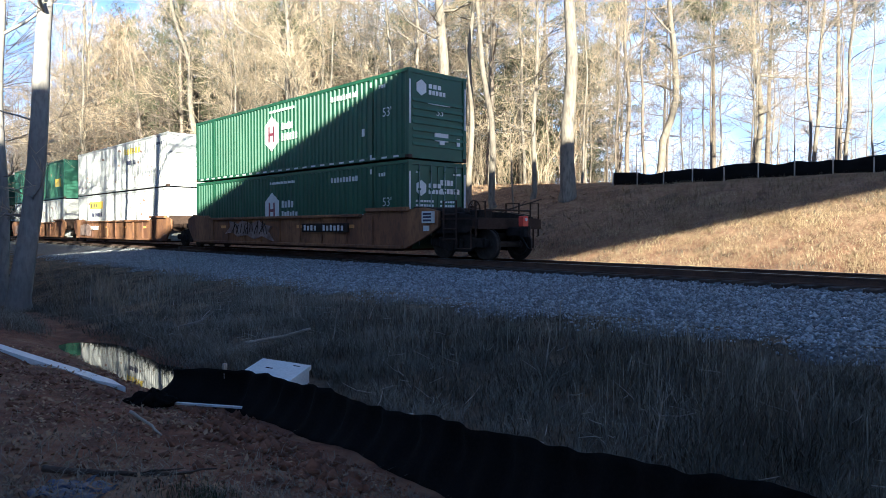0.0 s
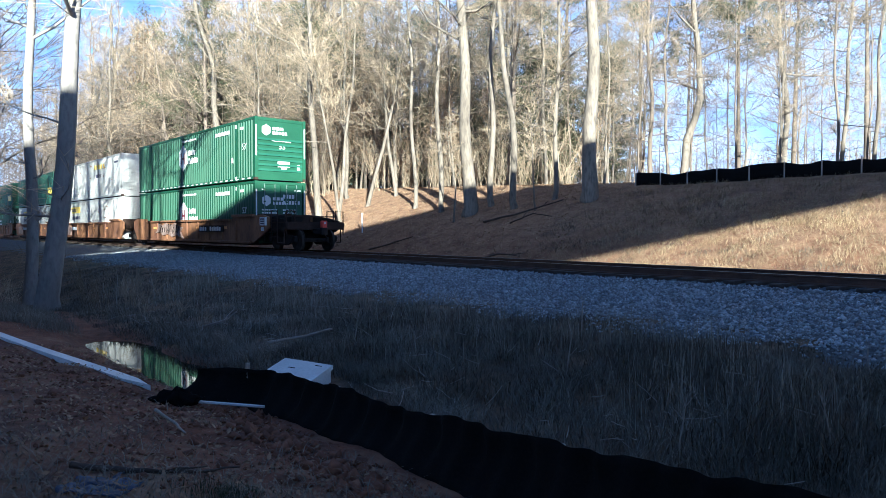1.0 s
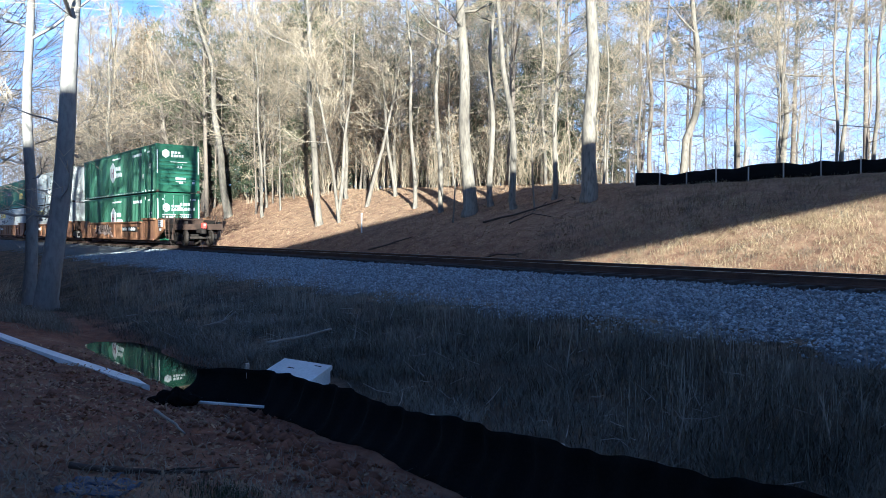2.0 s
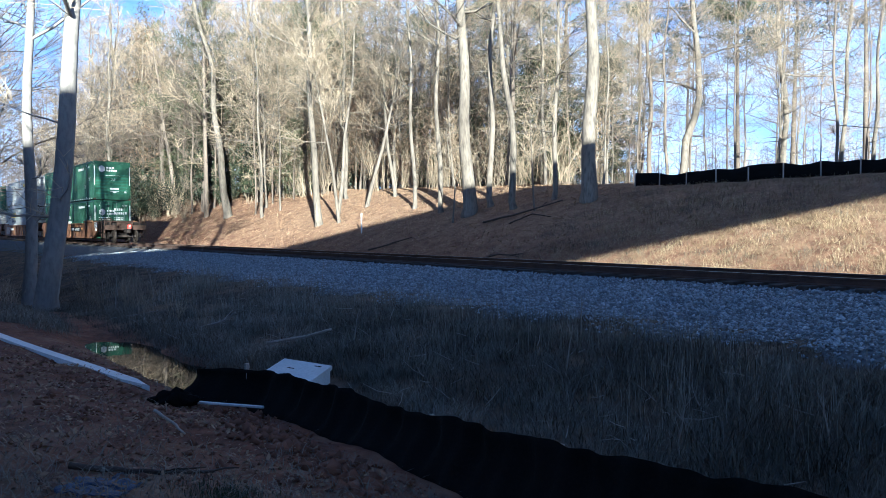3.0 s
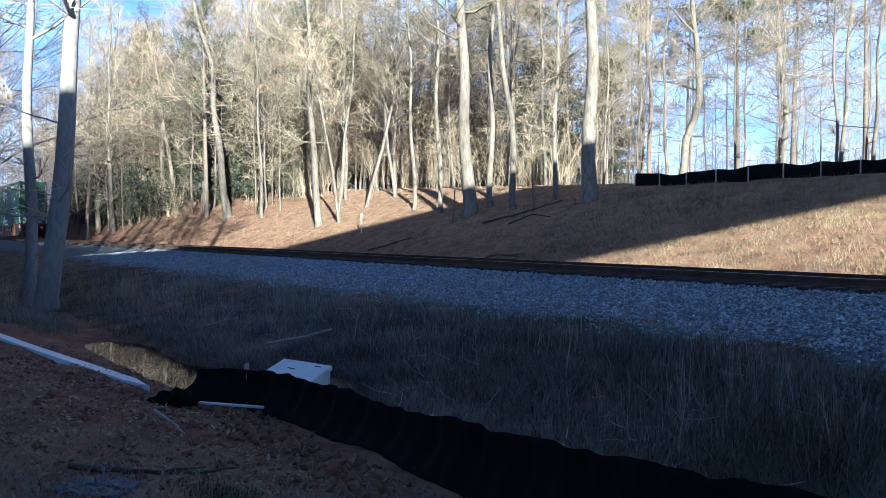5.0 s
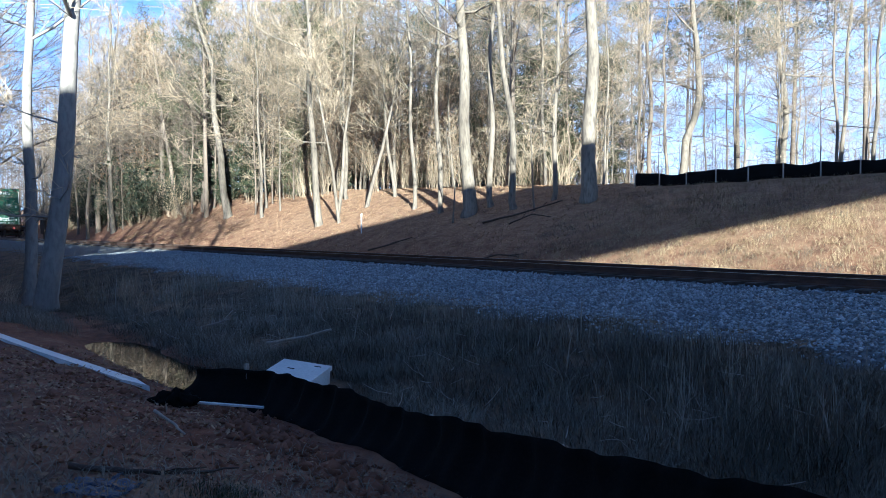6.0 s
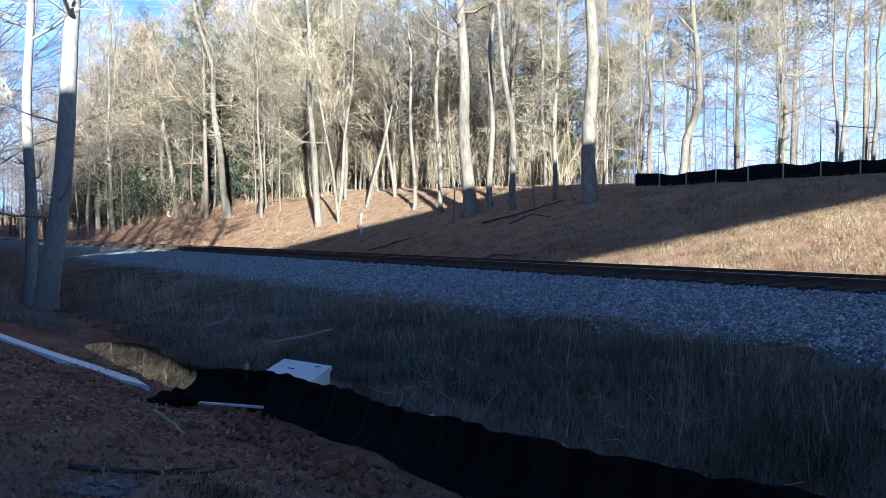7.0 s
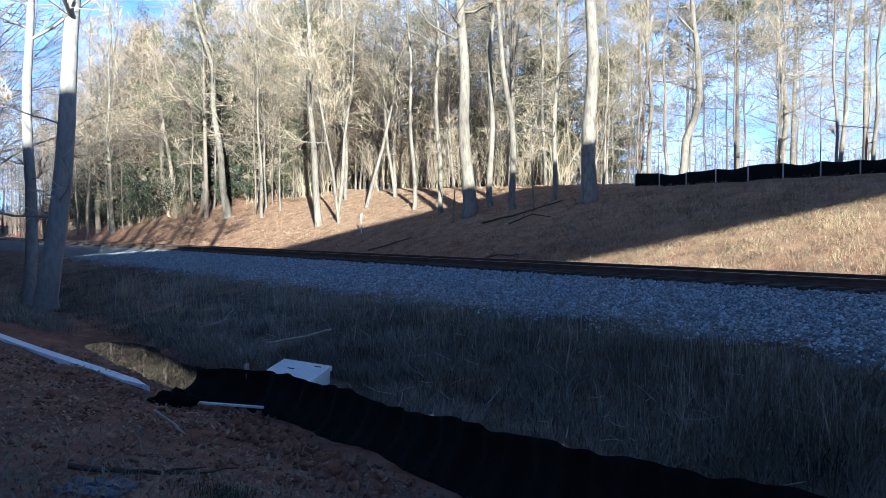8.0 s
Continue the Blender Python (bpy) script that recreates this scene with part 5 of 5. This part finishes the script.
def bundle():
    """A crumpled end of fence fabric."""
    m, r = Mesh(), random.Random(4)
    n, q = 15, 30
    for i in range(n):
        th = math.pi * i / (n - 1)
        for j in range(q):
            ph = 2 * math.pi * j / q
            k = 1 + 0.20 * math.sin(5 * ph + 3 * th) + 0.16 * math.sin(9 * ph - 2 * th) + r.uniform(-0.05, 0.05)
            x, y = 0.24 * k * math.sin(th) * math.cos(ph), 0.11 * k * math.sin(th) * math.sin(ph)
            z = 0.055 * math.cos(th) * k * (1.2 + math.exp(-((x - 0.02) / 0.06) ** 2) + 0.7 * math.exp(-((x + 0.14) / 0.05) ** 2))
            m.v.append((-7.5 + 0.62 * x - 0.78 * y, 2.70 + 0.78 * x + 0.62 * y, -0.95 + z))
    for i in range(n - 1):
        for j in range(q):
            m.f.append((i * q + j, (i + 1) * q + j, (i + 1) * q + (j + 1) % q, i * q + (j + 1) % q))
    tagged(part("crumpled_fabric", m, M_FABRIC, smooth=True), "crumpled bundle of black fence fabric on clay", "fabric")


bundle()


def fallen(name, pts, r0, r1, material, label, forks=0, seed=0):
    m, r = Mesh(), random.Random(seed)
    base = [Vector((x, y, lie(x, y) + dz)) for x, y, dz in pts]
    path = []
    for a, b in zip(base, base[1:]):
        for i in range(4):
            path.append(a.lerp(b, i / 4) + Vector((r.uniform(-1, 1), r.uniform(-1, 1), r.uniform(-0.4, 0.4))) * r0 * 0.5)
    path.append(base[-1])
    m.tube(path, taper(r0, r1, len(path)), 8)
    for _ in range(forks):
        k = r.randint(2, len(path) - 2)
        q = wander(r, path[k], (path[k + 1] - path[k]).normalized() + Vector((r.uniform(-1, 1), r.uniform(-1, 1), r.uniform(0, 0.6))), r.uniform(0.3, 1.0) * (r0 * 20), 3, 0.2, -0.03)
        m.tube(q, taper(r0 * 0.5, r1 * 0.5, 4), 5)
    tagged(part(name, m, material, smooth=True), label, "branch")


fallen("fallen_branch", [(-5.25, 1.15, 0.05), (-5.05, 1.5, 0.03), (-4.85, 1.85, 0.03), (-4.9, 2.05, 0.03)], 0.024, 0.009, M_WETWOOD, "dark rotten branch lying on littered clay", 2, 1)
fallen("bent_stick", [(-6.45, 2.12, 0.12), (-6.2, 2.2, 0.05), (-5.95, 2.22, 0.02)], 0.015, 0.009, M_DEADWOOD, "bleached bent stick on the clay", 0, 2)
fallen("fallen_branch", [(-10.9, 5.5, 0.12), (-10.4, 6.0, 0.16), (-10.1, 6.3, 0.22)], 0.03, 0.02, M_DEADWOOD, "pale dead branch lying in the grass", 1, 3)
fallen("fallen_branch", [(-13.4, 5.2, 0.1), (-12.9, 5.6, 0.25), (-12.6, 5.7, 0.4)], 0.022, 0.012, M_DEADWOOD, "pale dead branch lying in the grass", 2, 4)
fallen("fallen_limb", [(-25.0, 24.6, 0.12), (-23.2, 25.6, 0.2), (-21.6, 26.8, 0.3)], 0.06, 0.03, M_WETWOOD, "dark fallen limb on the shaded bank", 1, 5)
fallen("fallen_limb", [(-22.9, 24.3, 0.15), (-22.0, 25.0, 0.35), (-21.0, 25.2, 0.1)], 0.04, 0.02, M_WETWOOD, "dark fallen limb on the shaded bank", 1, 6)
fallen("fallen_limb", [(-30.5, 21.4, 0.1), (-29.0, 21.7, 0.3), (-27.5, 22.0, 0.5)], 0.05, 0.02, M_WETWOOD, "thin fallen limb at the bank foot", 3, 7)
fallen("fallen_limb", [(-21.2, 20.4, 0.1), (-20.2, 20.8, 0.3), (-19.6, 21.2, 0.2)], 0.05, 0.02, M_WETWOOD, "thin fallen limb at the bank foot", 3, 8)


def marker():
    root = tagged(new("marker_post"), "slim white marker post on the bank", "marker post")
    root.matrix_basis = pose(-34.4, 23.6, lie(-34.4, 23.6), 0, 0, 20)
    part("post", Mesh().box(-0.025, 0.025, -0.035, 0.035, -0.2, 1.15, None, 0.008), M_PVC, root)
    part("cap", Mesh().box(-0.035, 0.035, -0.045, 0.045, 1.151, 1.21, None, 0.008), M_PVC, root)


marker()


def blue_sheet():
    m = Mesh()
    n = 16
    for i in range(n):
        for j in range(n):
            u, w = i / (n - 1) - 0.5, j / (n - 1) - 0.5
            x, y = -4.82 + 0.42 * u + 0.06 * math.sin(9 * w), 1.24 + 0.42 * w + 0.05 * math.sin(8 * u)
            m.v.append((x, y, lie(x, y) + 0.012 + 0.018 * math.sin(19 * u + 5 * w) * math.sin(17 * w)))
    m.f = [(i * n + j, (i + 1) * n + j, (i + 1) * n + j + 1, i * n + j + 1) for i in range(n - 1) for j in range(n - 1)]
    ob = part("plastic_sheet", m, M_BLUE, smooth=True)
    ob.modifiers.new("thick", "SOLIDIFY").thickness = 0.004
    tagged(ob, "crumpled blue plastic sheet half buried in litter", "plastic sheet")


blue_sheet()


# ---- ground cover, past counting
GEN = np.random.RandomState(5)


def patchy(x, y, s=1.0):
    return 0.5 + 0.25 * np.sin(1.3 * s * x + 2.1 * np.sin(0.9 * s * y)) + 0.25 * np.sin(1.7 * s * y + 1.9 * np.sin(1.1 * s * x + 2))


def blades(name, x, y, tall, flat, wide, material, label, category, lift=0.0, least=0.3):
    """Bent blades of three triangles. flat: how far they lean over."""
    n = len(x)
    z = ground_z(x, y) + lumps(x, y) + lift
    a, d = GEN.uniform(0, 6.283, n), GEN.uniform(least, 1.0, n) * flat
    w = np.stack([np.cos(a), np.sin(a)], 1)
    s = np.stack([-w[:, 1], w[:, 0]], 1) * (wide * GEN.uniform(0.6, 1.3, n))[:, None]
    p = np.stack([x, y, z], 1)

    def at(h, out, half):
        q = p.copy()
        q[:, 2] += h
        q[:, :2] += w * out[:, None] + s * half
        return q

    up = tall * np.sqrt(np.clip(1 - (0.8 * d) ** 2, 0.02, 1))
    v = np.stack([at(-0.02, 0 * d, -0.5), at(-0.02, 0 * d, 0.5), at(up * 0.6, tall * d * 0.35, -0.4), at(up * 0.6, tall * d * 0.35, 0.4), at(up, tall * d, 0)], 1).reshape(-1, 3)
    k = 5 * np.arange(n)[:, None]
    f = np.concatenate([k + [0, 1, 3], k + [0, 3, 2], k + [2, 3, 4]], 0)
    tagged(new(name, array_mesh(name, v, f, material)), label, category, kind="stuff")


def scatter(n, x0, x1, y0, y1, near=1.6):
    """Places in a strip of ground, denser towards x1."""
    return x1 - (x1 - x0) * GEN.rand(n) ** near, GEN.uniform(y0, y1, n)


x, y = scatter(180000, -32, 3, 3.0, 9.25)
k = GEN.rand(len(x)) < 0.15 + 0.95 * patchy(x, y, 1.6)
x, y = x[k], y[k]
k = ~((np.abs(x + 8.0) < 0.55) & (np.abs(y - 4.55) < 0.55)) & ~((x < -8.6) & (x > -17.8) & (y < 4.08)) & ~((x > -8.6) & (y < 4.25))
x, y = x[k], y[k]
tall = (0.07 + 0.22 * patchy(x, y, 0.8) ** 1.5 + 0.10 * np.interp(y, [4.5, 6.5, 8.0, 9.2], [0.3, 1.0, 1.2, 0.3]) * np.clip((x + 14) / 8, 0.15, 1)) * GEN.uniform(0.5, 1.6, len(x)) * np.interp(y, [8.2, 9.2], [1.0, 0.55])
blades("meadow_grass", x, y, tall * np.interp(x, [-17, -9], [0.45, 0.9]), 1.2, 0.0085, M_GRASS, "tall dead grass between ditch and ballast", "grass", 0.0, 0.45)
x, y = scatter(42000, -9, 1, -0.5, 3.4, 1.2)
k = GEN.rand(len(x)) < (1.15 - np.interp(y, [0.8, 2.2], [0.1, 0.95]) * np.clip((-x - 2) / 3, 0.3, 1)) * np.interp(x, [-6.6, -4.8], [0.16, 1])
x, y = x[k], y[k]
blades("straw_litter", x, y, GEN.uniform(0.04, 0.16, len(x)), 1.24, 0.005, M_DIMSTRAW, "short dead grass and straw on the clay", "grass", 0.02, 0.86)
# one green tuft on the clay
x, y = GEN.normal(-4.25, 0.16, 900), GEN.normal(1.85, 0.13, 900)
blades("green_tuft", x, y, GEN.uniform(0.03, 0.10, 900), 1.0, 0.004, M_FRESHGRASS, "low green grass tuft on littered clay", "grass", 0.0, 0.2)
# feathery stalks stand in drifts along the foot of the ballast
x, y = scatter(15000, -24, 3, 5.6, 9.3, 1.25)
k = GEN.rand(len(x)) < np.interp(y, [5.0, 6.6, 8.4, 9.3], [0.12, 0.5, 1.0, 0.5]) * np.clip(1.7 * patchy(x, y, 0.9) - 0.25, 0, 1)
x, y = x[k], y[k]
blades("seed_grass", x, y, GEN.uniform(0.25, 0.62, len(x)) * np.interp(y, [5.0, 7.0, 9.3], [0.7, 1.0, 0.75]), 0.55, 0.0065, M_SEEDGRASS, "pale feathery grass stalks standing in drifts", "grass", 0.0, 0.05)
# flattened tussocks in the hollow
cx, cy = 1.5 - 17 * GEN.rand(260) ** 1.3, GEN.uniform(4.4, 8.3, 260)
k = GEN.randint(0, 260, 36000)
x, y = cx[k] + GEN.normal(0, 0.2, 36000), cy[k] + GEN.normal(0, 0.17, 36000)
k = ~((np.abs(x + 8.0) < 0.6) & (np.abs(y - 4.55) < 0.6)) & (y > 4.25)
x, y = x[k], y[k]
blades("grass_tussocks", x, y, GEN.uniform(0.10, 0.34, len(x)), 1.22, 0.006, M_SEEDGRASS, "bent pale grass tussocks", "grass", 0.02, 0.5)
# rough grass on the ditch's banks
cx = GEN.uniform(-22, -9.5, 110)
cy = np.where((GEN.rand(110) < 0.6) & (cx < -14.6), GEN.uniform(2.3, 3.6, 110), GEN.uniform(4.5, 5.3, 110))
k = GEN.randint(0, 110, 14000)
x, y = cx[k] + GEN.normal(0, 0.22, 14000), cy[k] + GEN.normal(0, 0.12, 14000)
blades("ditch_grass", x, y, GEN.uniform(0.08, 0.34, 14000), 1.1, 0.007, M_DIMSTRAW, "rough dead grass along the ditch water", "grass", 0.0, 0.3)
x, y = scatter(72000, -24, 2, 19.5, 29.3, 1.0)
k = GEN.rand(len(x)) < np.clip((x + 22) / 6, 0.05, 1) * (0.35 + 0.75 * patchy(x, y, 1.2))
x, y = x[k], y[k]
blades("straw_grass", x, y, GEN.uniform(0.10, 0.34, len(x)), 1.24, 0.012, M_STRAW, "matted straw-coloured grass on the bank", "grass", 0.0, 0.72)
cx, cy = GEN.uniform(-20, 1, 110), 19.8 + 8.7 * GEN.rand(110) ** 1.2
k = GEN.randint(0, 110, 7000)
x, y = cx[k] + GEN.normal(0, 0.26, 7000), cy[k] + GEN.normal(0, 0.2, 7000)
blades("weed_clumps", x, y, GEN.uniform(0.08, 0.26, 7000), 1.15, 0.010, M_DIMSTRAW, "dull brown weed clumps on the bank", "weeds")
# heaped tussocks on the sunlit foot of the bank
cx, cy = GEN.uniform(-19, 3, 260), 19.6 + 7.5 * GEN.rand(260) ** 1.3
k = GEN.randint(0, 260, 26000)
x, y = cx[k] + GEN.normal(0, 0.26, 26000), cy[k] + GEN.normal(0, 0.2, 26000)
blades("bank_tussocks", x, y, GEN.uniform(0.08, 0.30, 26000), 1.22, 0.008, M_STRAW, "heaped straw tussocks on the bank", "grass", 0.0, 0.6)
x, y = scatter(14000, -75, -18, 19.0, 31, 0.9)
blades("bank_grass", x, y, GEN.uniform(0.06, 0.22, len(x)), 1.24, 0.016, M_STRAW, "thin dry grass on the leafy bank", "grass", 0.0, 0.7)


def flakes(name, x, y, size, material, label, category):
    n = len(x)
    z = ground_z(x, y) + lumps(x, y) + GEN.uniform(0.005, 0.03, n)
    a, t = GEN.uniform(0, 6.283, n), GEN.normal(0, 0.45, (n, 2))
    u = np.stack([np.cos(a), np.sin(a), t[:, 0]], 1) * (size * GEN.uniform(0.6, 1.4, n))[:, None]
    w = np.stack([-np.sin(a), np.cos(a), t[:, 1]], 1) * (size * GEN.uniform(0.4, 0.8, n))[:, None]
    p = np.stack([x, y, z], 1)
    v = np.stack([p - u, p + w, p + u, p - w], 1).reshape(-1, 3)
    tagged(new(name, array_mesh(name, v, np.arange(4 * n).reshape(-1, 4), material)), label, category, kind="stuff")


x, y = scatter(60000, -80, -16, 19.2, 34, 0.9)
k = GEN.rand(len(x)) < np.clip((-x - 16) / 7, 0, 1)
x, y = x[k], y[k]
flakes("leaf_litter", x, y, np.full(len(x), 0.05), M_LITTER, "fallen brown leaves over the bank", "leaves")
x, y = scatter(12000, -12, 1, -0.5, 3.3, 1.2)
flakes("leaf_litter", x, y, GEN.choice([0.012, 0.018, 0.026], len(x)), M_LITTER, "fallen leaves and chips on the clay", "leaves")


def stones(name, x, y, z, size, material, label, category):
    """Angular stones: squashed octahedra with uneven corners."""
    n = len(x)
    o = np.array([(1, 0, 0), (-1, 0, 0), (0, 1, 0), (0, -1, 0), (0, 0, 1), (0, 0, -1)], float)
    f0 = np.array([(0, 2, 4), (2, 1, 4), (1, 3, 4), (3, 0, 4), (2, 0, 5), (1, 2, 5), (3, 1, 5), (0, 3, 5)])
    v = o[None] * GEN.uniform(0.6, 1.2, (n, 6, 1)) + GEN.normal(0, 0.22, (n, 6, 3))
    a = GEN.uniform(0, 6.283, n)
    c, s = np.cos(a)[:, None], np.sin(a)[:, None]
    v = np.stack([v[..., 0] * c - v[..., 1] * s, v[..., 0] * s + v[..., 1] * c, v[..., 2] * 0.75], 2)
    v = v * (size * GEN.uniform(0.6, 1.35, n))[:, None, None] + np.stack([x, y, z], 1)[:, None, :]
    f = (6 * np.arange(n)[:, None, None] + f0[None]).reshape(-1, 3)
    tagged(new(name, array_mesh(name, v.reshape(-1, 3), f, material)), label, category, kind="stuff")


x, y = scatter(76000, -42, 4, 8.75, 14.15, 1.5)
k = GEN.rand(len(x)) < np.interp(y, [8.75, 9.2, 9.6], [0.12, 0.7, 1.0])
x, y = x[k], y[k]
stones("ballast_stones", x, y, bed_z(y) + GEN.uniform(-0.015, 0.035, len(x)), GEN.choice([0.020, 0.027, 0.036], len(x)), M_STONE, "loose grey crushed stone", "ballast")
x, y = scatter(12000, -40, 4, 14.0, 17.6, 1.2)
stones("ballast_stones", x, y, bed_z(y) - 0.012, np.full(len(x), 0.035), M_STONE, "loose grey crushed stone between the rails", "ballast")
x, y = scatter(5200, -11, -1, 0.6, 3.5, 1.0)
k = GEN.rand(len(x)) < patchy(x, y, 2.4) * np.interp(y, [0.6, 1.6, 2.6], [0.25, 0.7, 1])
x, y = x[k], y[k]
stones("clay_clods", x, y, ground_z(x, y) + lumps(x, y), np.where(GEN.rand(len(x)) < 0.1, 0.05, 0.02), M_CLOD, "crumbled red clay clods", "clay")

x = GEN.uniform(-7.4, -3.2, 420)
y = 3.18 - 0.10 * (x + 7.4) + GEN.normal(0, 0.16, 420)
stones("clay_clods", x, y, ground_z(x, y) + lumps(x, y) + 0.01, GEN.choice([0.025, 0.04, 0.075], 420), M_CLOD, "lumpy red clay thrown up along the fence", "clay")


# ---- broken sticks and straw lying through the grass
def sticks():
    r, m = random.Random(21), Mesh()
    for _ in range(190):
        x, y = -1.0 - 17 * r.random() ** 1.1, r.uniform(4.1, 7.6)
        if x < -8.6 and y < 4.5:
            continue
        a, l = r.uniform(0, 6.28), r.uniform(0.08, 0.4)
        p = Vector((x, y, lie(x, y) + r.uniform(0.04, 0.2)))
        q = wander(r, p, Vector((math.cos(a), math.sin(a), r.uniform(-0.1, 0.5))), l, 2, 0.35, 0)
        m.tube(q, [0.005, 0.0045, 0.0025], 4, False)
    tagged(part("broken_sticks", m, M_DEADWOOD), "pale broken sticks and stems lying in the grass", "sticks", kind="stuff")


sticks()

# ---- dead weed stalks standing in the grass
def stalk(seed, x, y, h):
    r = random.Random(seed)
    root = tagged(new("weed_stalk"), "thin dead weed stalk standing in grass", "weed")
    root.matrix_basis = pose(x, y, lie(x, y))
    path = wander(r, Vector((0, 0, -0.05)), Vector((r.uniform(-0.15, 0.15), r.uniform(-0.15, 0.15), 1)), h, 5, 0.06, 0.05)
    part("stem", Mesh().tube(path, taper(0.010, 0.004, 6), 5), M_DEADWOOD, root)
    for i in range(6):
        k = r.randint(2, 4)
        q = wander(r, path[k], Vector((r.uniform(-1, 1), r.uniform(-1, 1), 1.2)), h * 0.25, 2, 0.1, 0.05)
        part("side_shoot", Mesh().tube(q, taper(0.004, 0.002, 3), 3), M_DEADWOOD, root)


for i, (x, y, h) in enumerate(((-14.6, 8.8, 0.9), (-22.5, 9.0, 1.1), (-9.3, 6.2, 0.7), (-12.5, 7.4, 0.8), (-18.0, 6.0, 0.9), (-3.2, 5.6, 0.6), (-5.5, 6.9, 0.7), (-2.2, 6.4, 0.6), (-6.4, 8.4, 0.7), (-20.0, 5.6, 1.0))):
    stalk(i, x, y, h)

motions()
